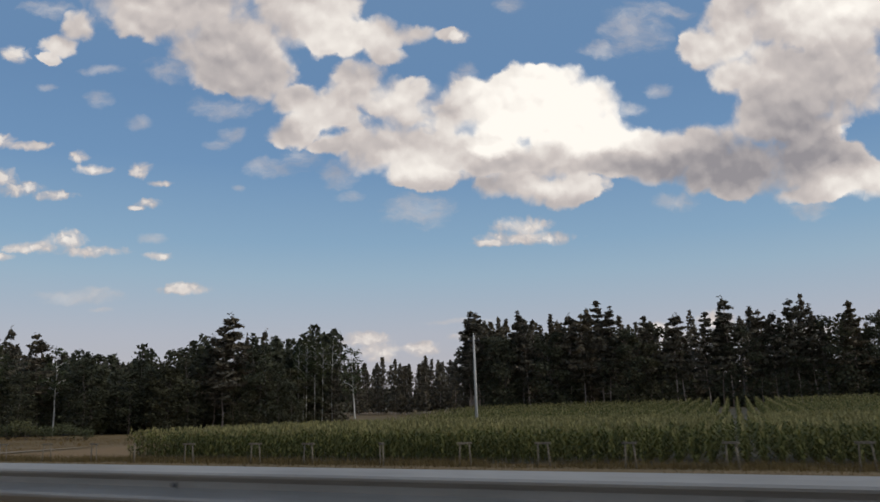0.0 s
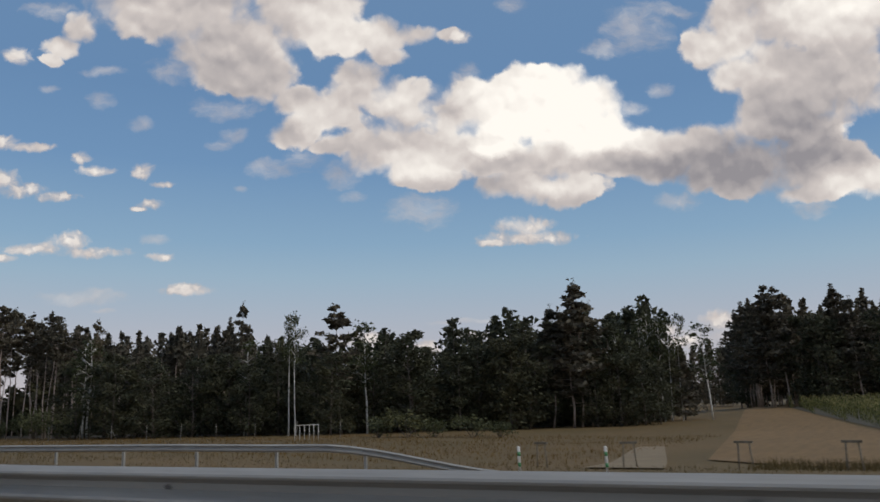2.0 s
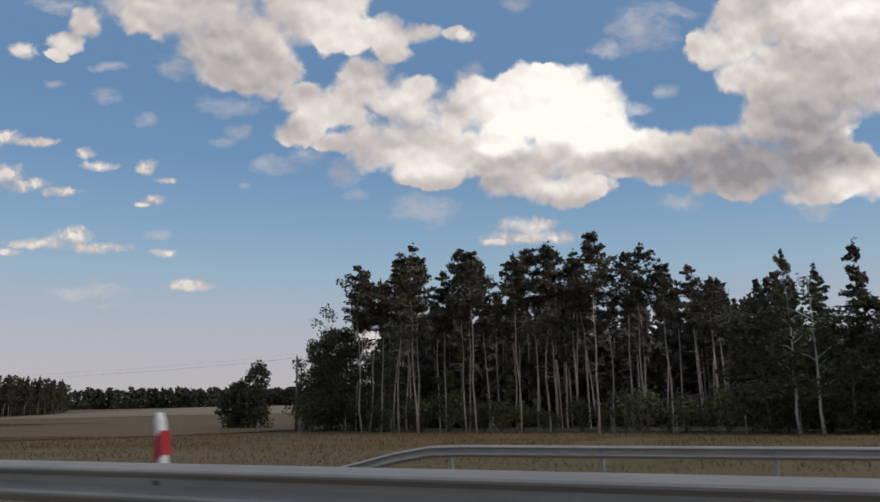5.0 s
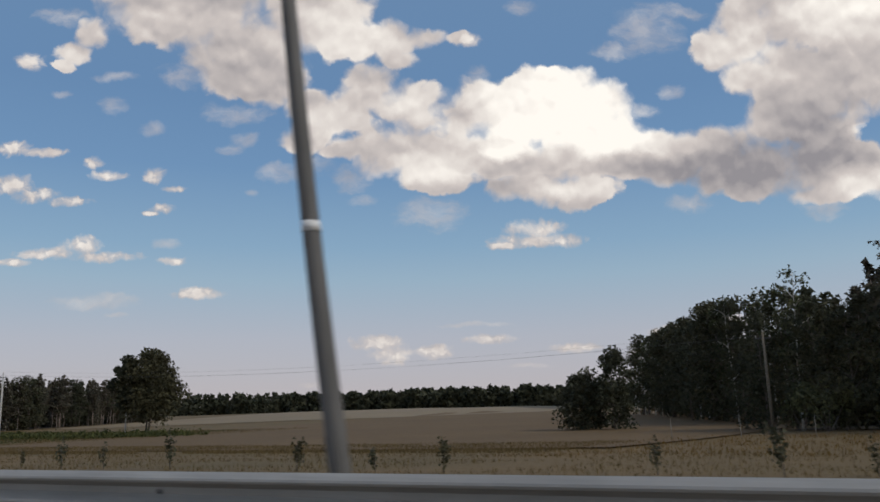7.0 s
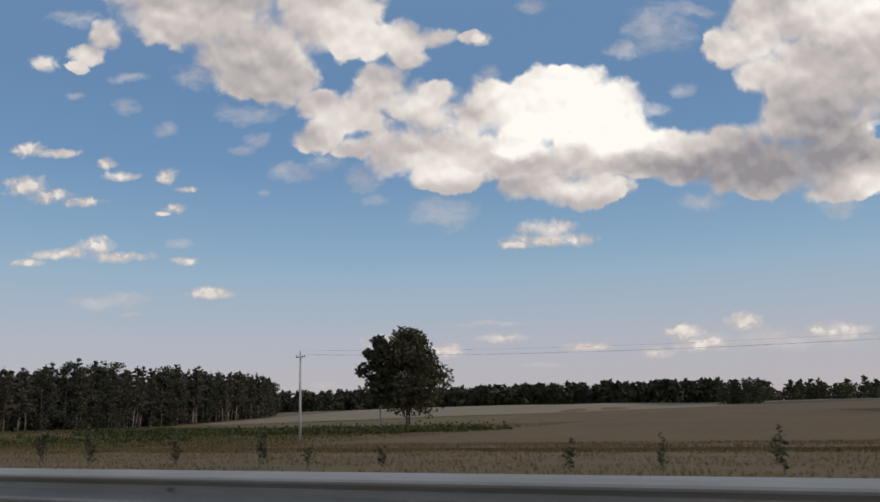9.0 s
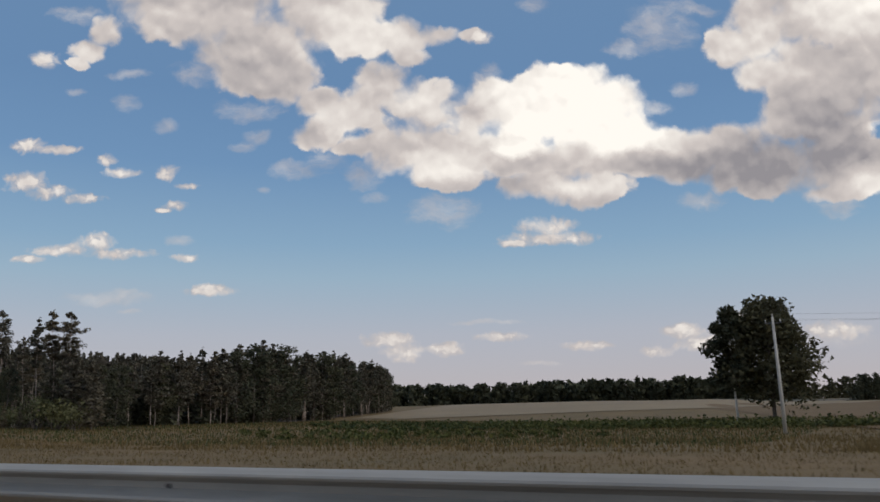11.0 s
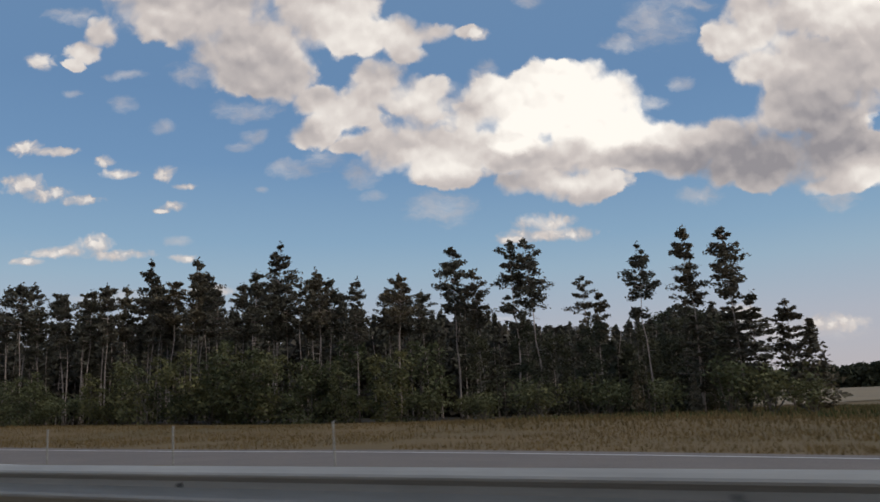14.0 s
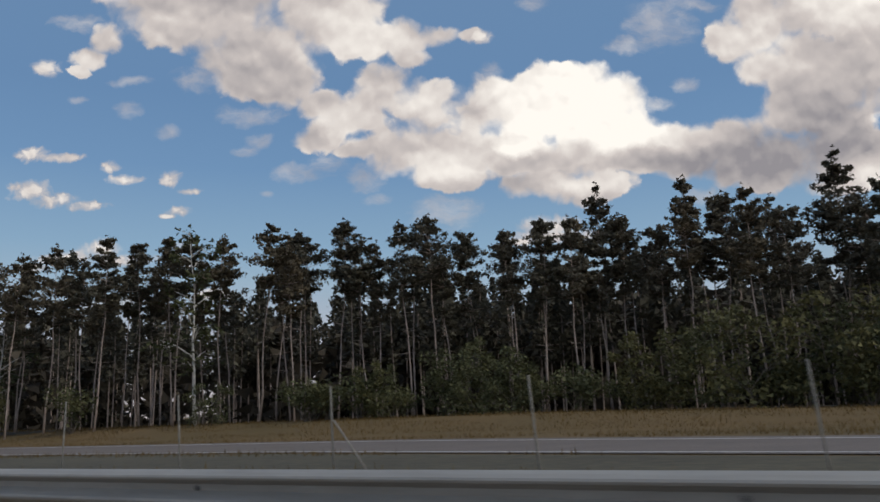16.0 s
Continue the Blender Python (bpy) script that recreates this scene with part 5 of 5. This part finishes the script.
h = Heap()
h.tube([(0, 0, -0.3), (0, 0, 1.0), (0, 0, 1.95), (0, 0, 1.98)], (0.021, 0.021, 0.02, 0.015), 8)
fence_post_mesh = h.mesh("fence_post_shaft", M_FENCE, True)
h = Heap()
h.tube([(0.05, 0, 1.25), (0.95, 0, 0.0)], (0.02, 0.02), 6)
brace_a = h.mesh("fence_brace", M_FENCE, True)
h = Heap()
h.tube([(-0.05, 0, 1.25), (-0.95, 0, 0.0)], (0.02, 0.02), 6)
brace_b = h.mesh("fence_brace", M_FENCE, True)
rf = np.random.default_rng(29)


def fence_post(x, s, scale=1.0, braced=False, foot=None, label="pale fence post standing in dry grass", one=False):
    y = float(bend(x)) + s
    t = thing("fence_post", label if not braced else "pale fence post with slanting braces", "fence post", "fence posts", (x, y, float(land(x, y)) if foot is None else foot))
    t.rotation_euler = (rf.normal(0, 0.015), rf.normal(0, 0.015), rf.normal(0, 0.1))
    t.scale = (1, 1, scale)
    part("post", fence_post_mesh, t)
    if braced:
        part("brace", brace_a, t)
        if not one:
            part("brace", brace_b, t)
    return t


for i, x in enumerate(np.arange(-402.6, -495, -4.7)):
    fence_post(x, 13.5, 0.97, i == 12, float(np.interp(x, (-469, -450, -440, -426, -412), (0.05, -0.07, -0.25, -0.57, -0.82))), one=True)
for i, x in enumerate(np.arange(-104, -216, -5.2)):
    fence_post(x, 66.5 + rf.uniform(-0.3, 0.3), 0.85, i in (6, 13))
fence_post(-77.4, 7.6, 1.2, True, -0.3, one=True)
fence_post(-84.9, 7.6, 1.25, True, -0.3, one=True)


def stake_pair(x, s):
    """Two wooden legs under a short board, as set beside young trees."""
    y = float(bend(x)) + s
    t = thing("tree_stake", "weathered wooden stake pair with a short cap board", "stake", "stakes at the field's edge", (x, y, float(land(x, y)) - 0.15))
    t.rotation_euler = (0, 0, rf.normal(0, 0.4))
    h = Heap()
    h.box((-0.36, -0.05, 1.18), (0.36, 0.05, 1.27))
    part("board", h.mesh("stake_board", M_STAKE), t)
    for dx in (-0.22, 0.22):
        h = Heap()
        h.tube([(dx * 1.3, 0, 0), (dx, 0, 1.18)], (0.04, 0.035), 6)
        part("leg", h.mesh("stake_leg", M_STAKE, True), t)


for x in np.arange(24, -72, -4.3):
    stake_pair(x + rf.uniform(-0.6, 0.6), 35.2 + rf.uniform(-0.4, 0.4))

for x in (-70.0, -66.4):
    y = float(bend(x)) + 31.2
    t = thing("marker_post", "short white marker post with green bands", "marker post", "marker posts in the grass", (x, y, float(land(x, y)) - 0.1))
    h = Heap()
    h.tube([(0, 0, 0), (0, 0, 1.05), (0, 0, 1.1)], (0.06, 0.06, 0.04), 8)
    part("post", h.mesh("marker_shaft", M_WHITE, True), t)
    for z in (0.3, 0.72):
        h = Heap()
        h.tube([(0, 0, z), (0, 0, z + 0.16)], (0.064, 0.064), 8)
        part("band", h.mesh("marker_band", M_GREEN, True), t, "green band")

t = thing("metal_rack", "pale metal rail frame at the wood's edge", "rail frame", "", (-102.9, 58.2, float(land(-102.9, 58.2)) - 0.1))
t.rotation_euler = (0, 0, radians(100))
h = Heap()
h.tube([(-2.2, 0, 1.5), (2.2, 0, 1.5)], (0.04, 0.04), 6)
part("top_rail", h.mesh("rack_rail", M_CONCRETE, True), t)
for dx in (-2.2, -1.3, -0.45, 0.45, 1.3, 2.2):
    h = Heap()
    h.tube([(dx, 0, 0), (dx, 0, 1.5)], (0.035, 0.035), 6)
    part("upright", h.mesh("rack_upright", M_CONCRETE, True), t)

ribbon("bare_soil", np.arange(-520, -395, 3.0), lambda x: np.full(np.shape(x), 6.2), lambda x: np.maximum(slip(x) - 5.4, 6.6), M_SOIL, "dark bare soil between barrier and slip road", "soil", 0.03)

# small pale rubble before the slip road
for i in range(7):
    x = -457.5 + rf.normal(0, 2.2)
    y = float(bend(x)) + 11.2 + rf.normal(0, 0.5)
    bm = bmesh.new()
    bmesh.ops.create_icosphere(bm, subdivisions=2, radius=0.13)
    for v in bm.verts:
        v.co *= 1 + 0.35 * noise.noise(v.co * 6 + Vector((i, 0, 0)))
        v.co.z *= 0.55
    me = bpy.data.meshes.new("stone")
    bm.to_mesh(me)
    bm.free()
    me.materials.append(M_CONCRETE)
    ob = new("stone", me)
    ob.location = (x, y, float(land(x, y)) + 0.05)
    tagged(ob, "pale lump of broken stone on rough ground", "stone", "lumps of stone")

# ---- gantry over the road ----
gx, gy = -367.86, float(bend(-367.86)) + 7.9
gz = float(land(gx, gy)) - 0.1
gantry = thing("sign_gantry", "steel lattice gantry reaching over the motorway", "gantry", "", (gx, gy, gz))


def lattice(name, corners_a, corners_b, bays, parent):
    """A four-chord truss between two squares, each chord and each brace a part."""
    a, b = np.asarray(corners_a, float), np.asarray(corners_b, float)
    for i in range(4):
        h = Heap()
        h.tube([a[i], b[i]], (0.03, 0.03), 6)
        part(name + "_chord", h.mesh(name + "_chord", M_DARKSTEEL, True), parent)
    for i in range(4):
        j = (i + 1) % 4
        for k in range(bays):
            u, w = k / bays, (k + 1) / bays
            for p, q in ((i, j), (j, i)):
                h = Heap()
                h.tube([a[p] * (1 - u) + b[p] * u, a[q] * (1 - w) + b[q] * w], (0.012, 0.012), 4)
                part(name + "_brace", h.mesh(name + "_brace", M_DARKSTEEL), parent)



sq = ((-0.19, -0.18), (0.19, -0.18), (0.19, 0.18), (-0.19, 0.18))
rise = 5.25 - gz
lattice("tower", [(x, y, 0) for x, y in sq], [(x, y, rise) for x, y in sq], 7, gantry)
beam = [(-0.28, rise - 0.02), (0.28, rise - 0.02), (0.28, rise + 0.52), (-0.28, rise + 0.52)]
lattice("beam", [(x, 0.3, z) for x, z in beam], [(x, -23.0, z) for x, z in beam], 26, gantry)
lattice("tower", [(x, y - 22.5, 0) for x, y in sq], [(x, y - 22.5, rise) for x, y in sq], 7, gantry)
for dy in (0.0, -22.5):
    for y in (dy - 0.24, dy, dy + 0.24):
        h = Heap()
        h.box((-0.33, y - 0.03, rise - 0.06), (0.33, y + 0.03, rise - 0.01))
        part("bearer", h.mesh("gantry_bearer", M_DARKSTEEL), gantry)
    h = Heap()
    h.box((-0.45, dy - 0.45, -0.3), (0.45, dy + 0.45, 0.12))
    part("footing", h.mesh("gantry_footing", M_CONCRETE), gantry, "pale concrete footing")
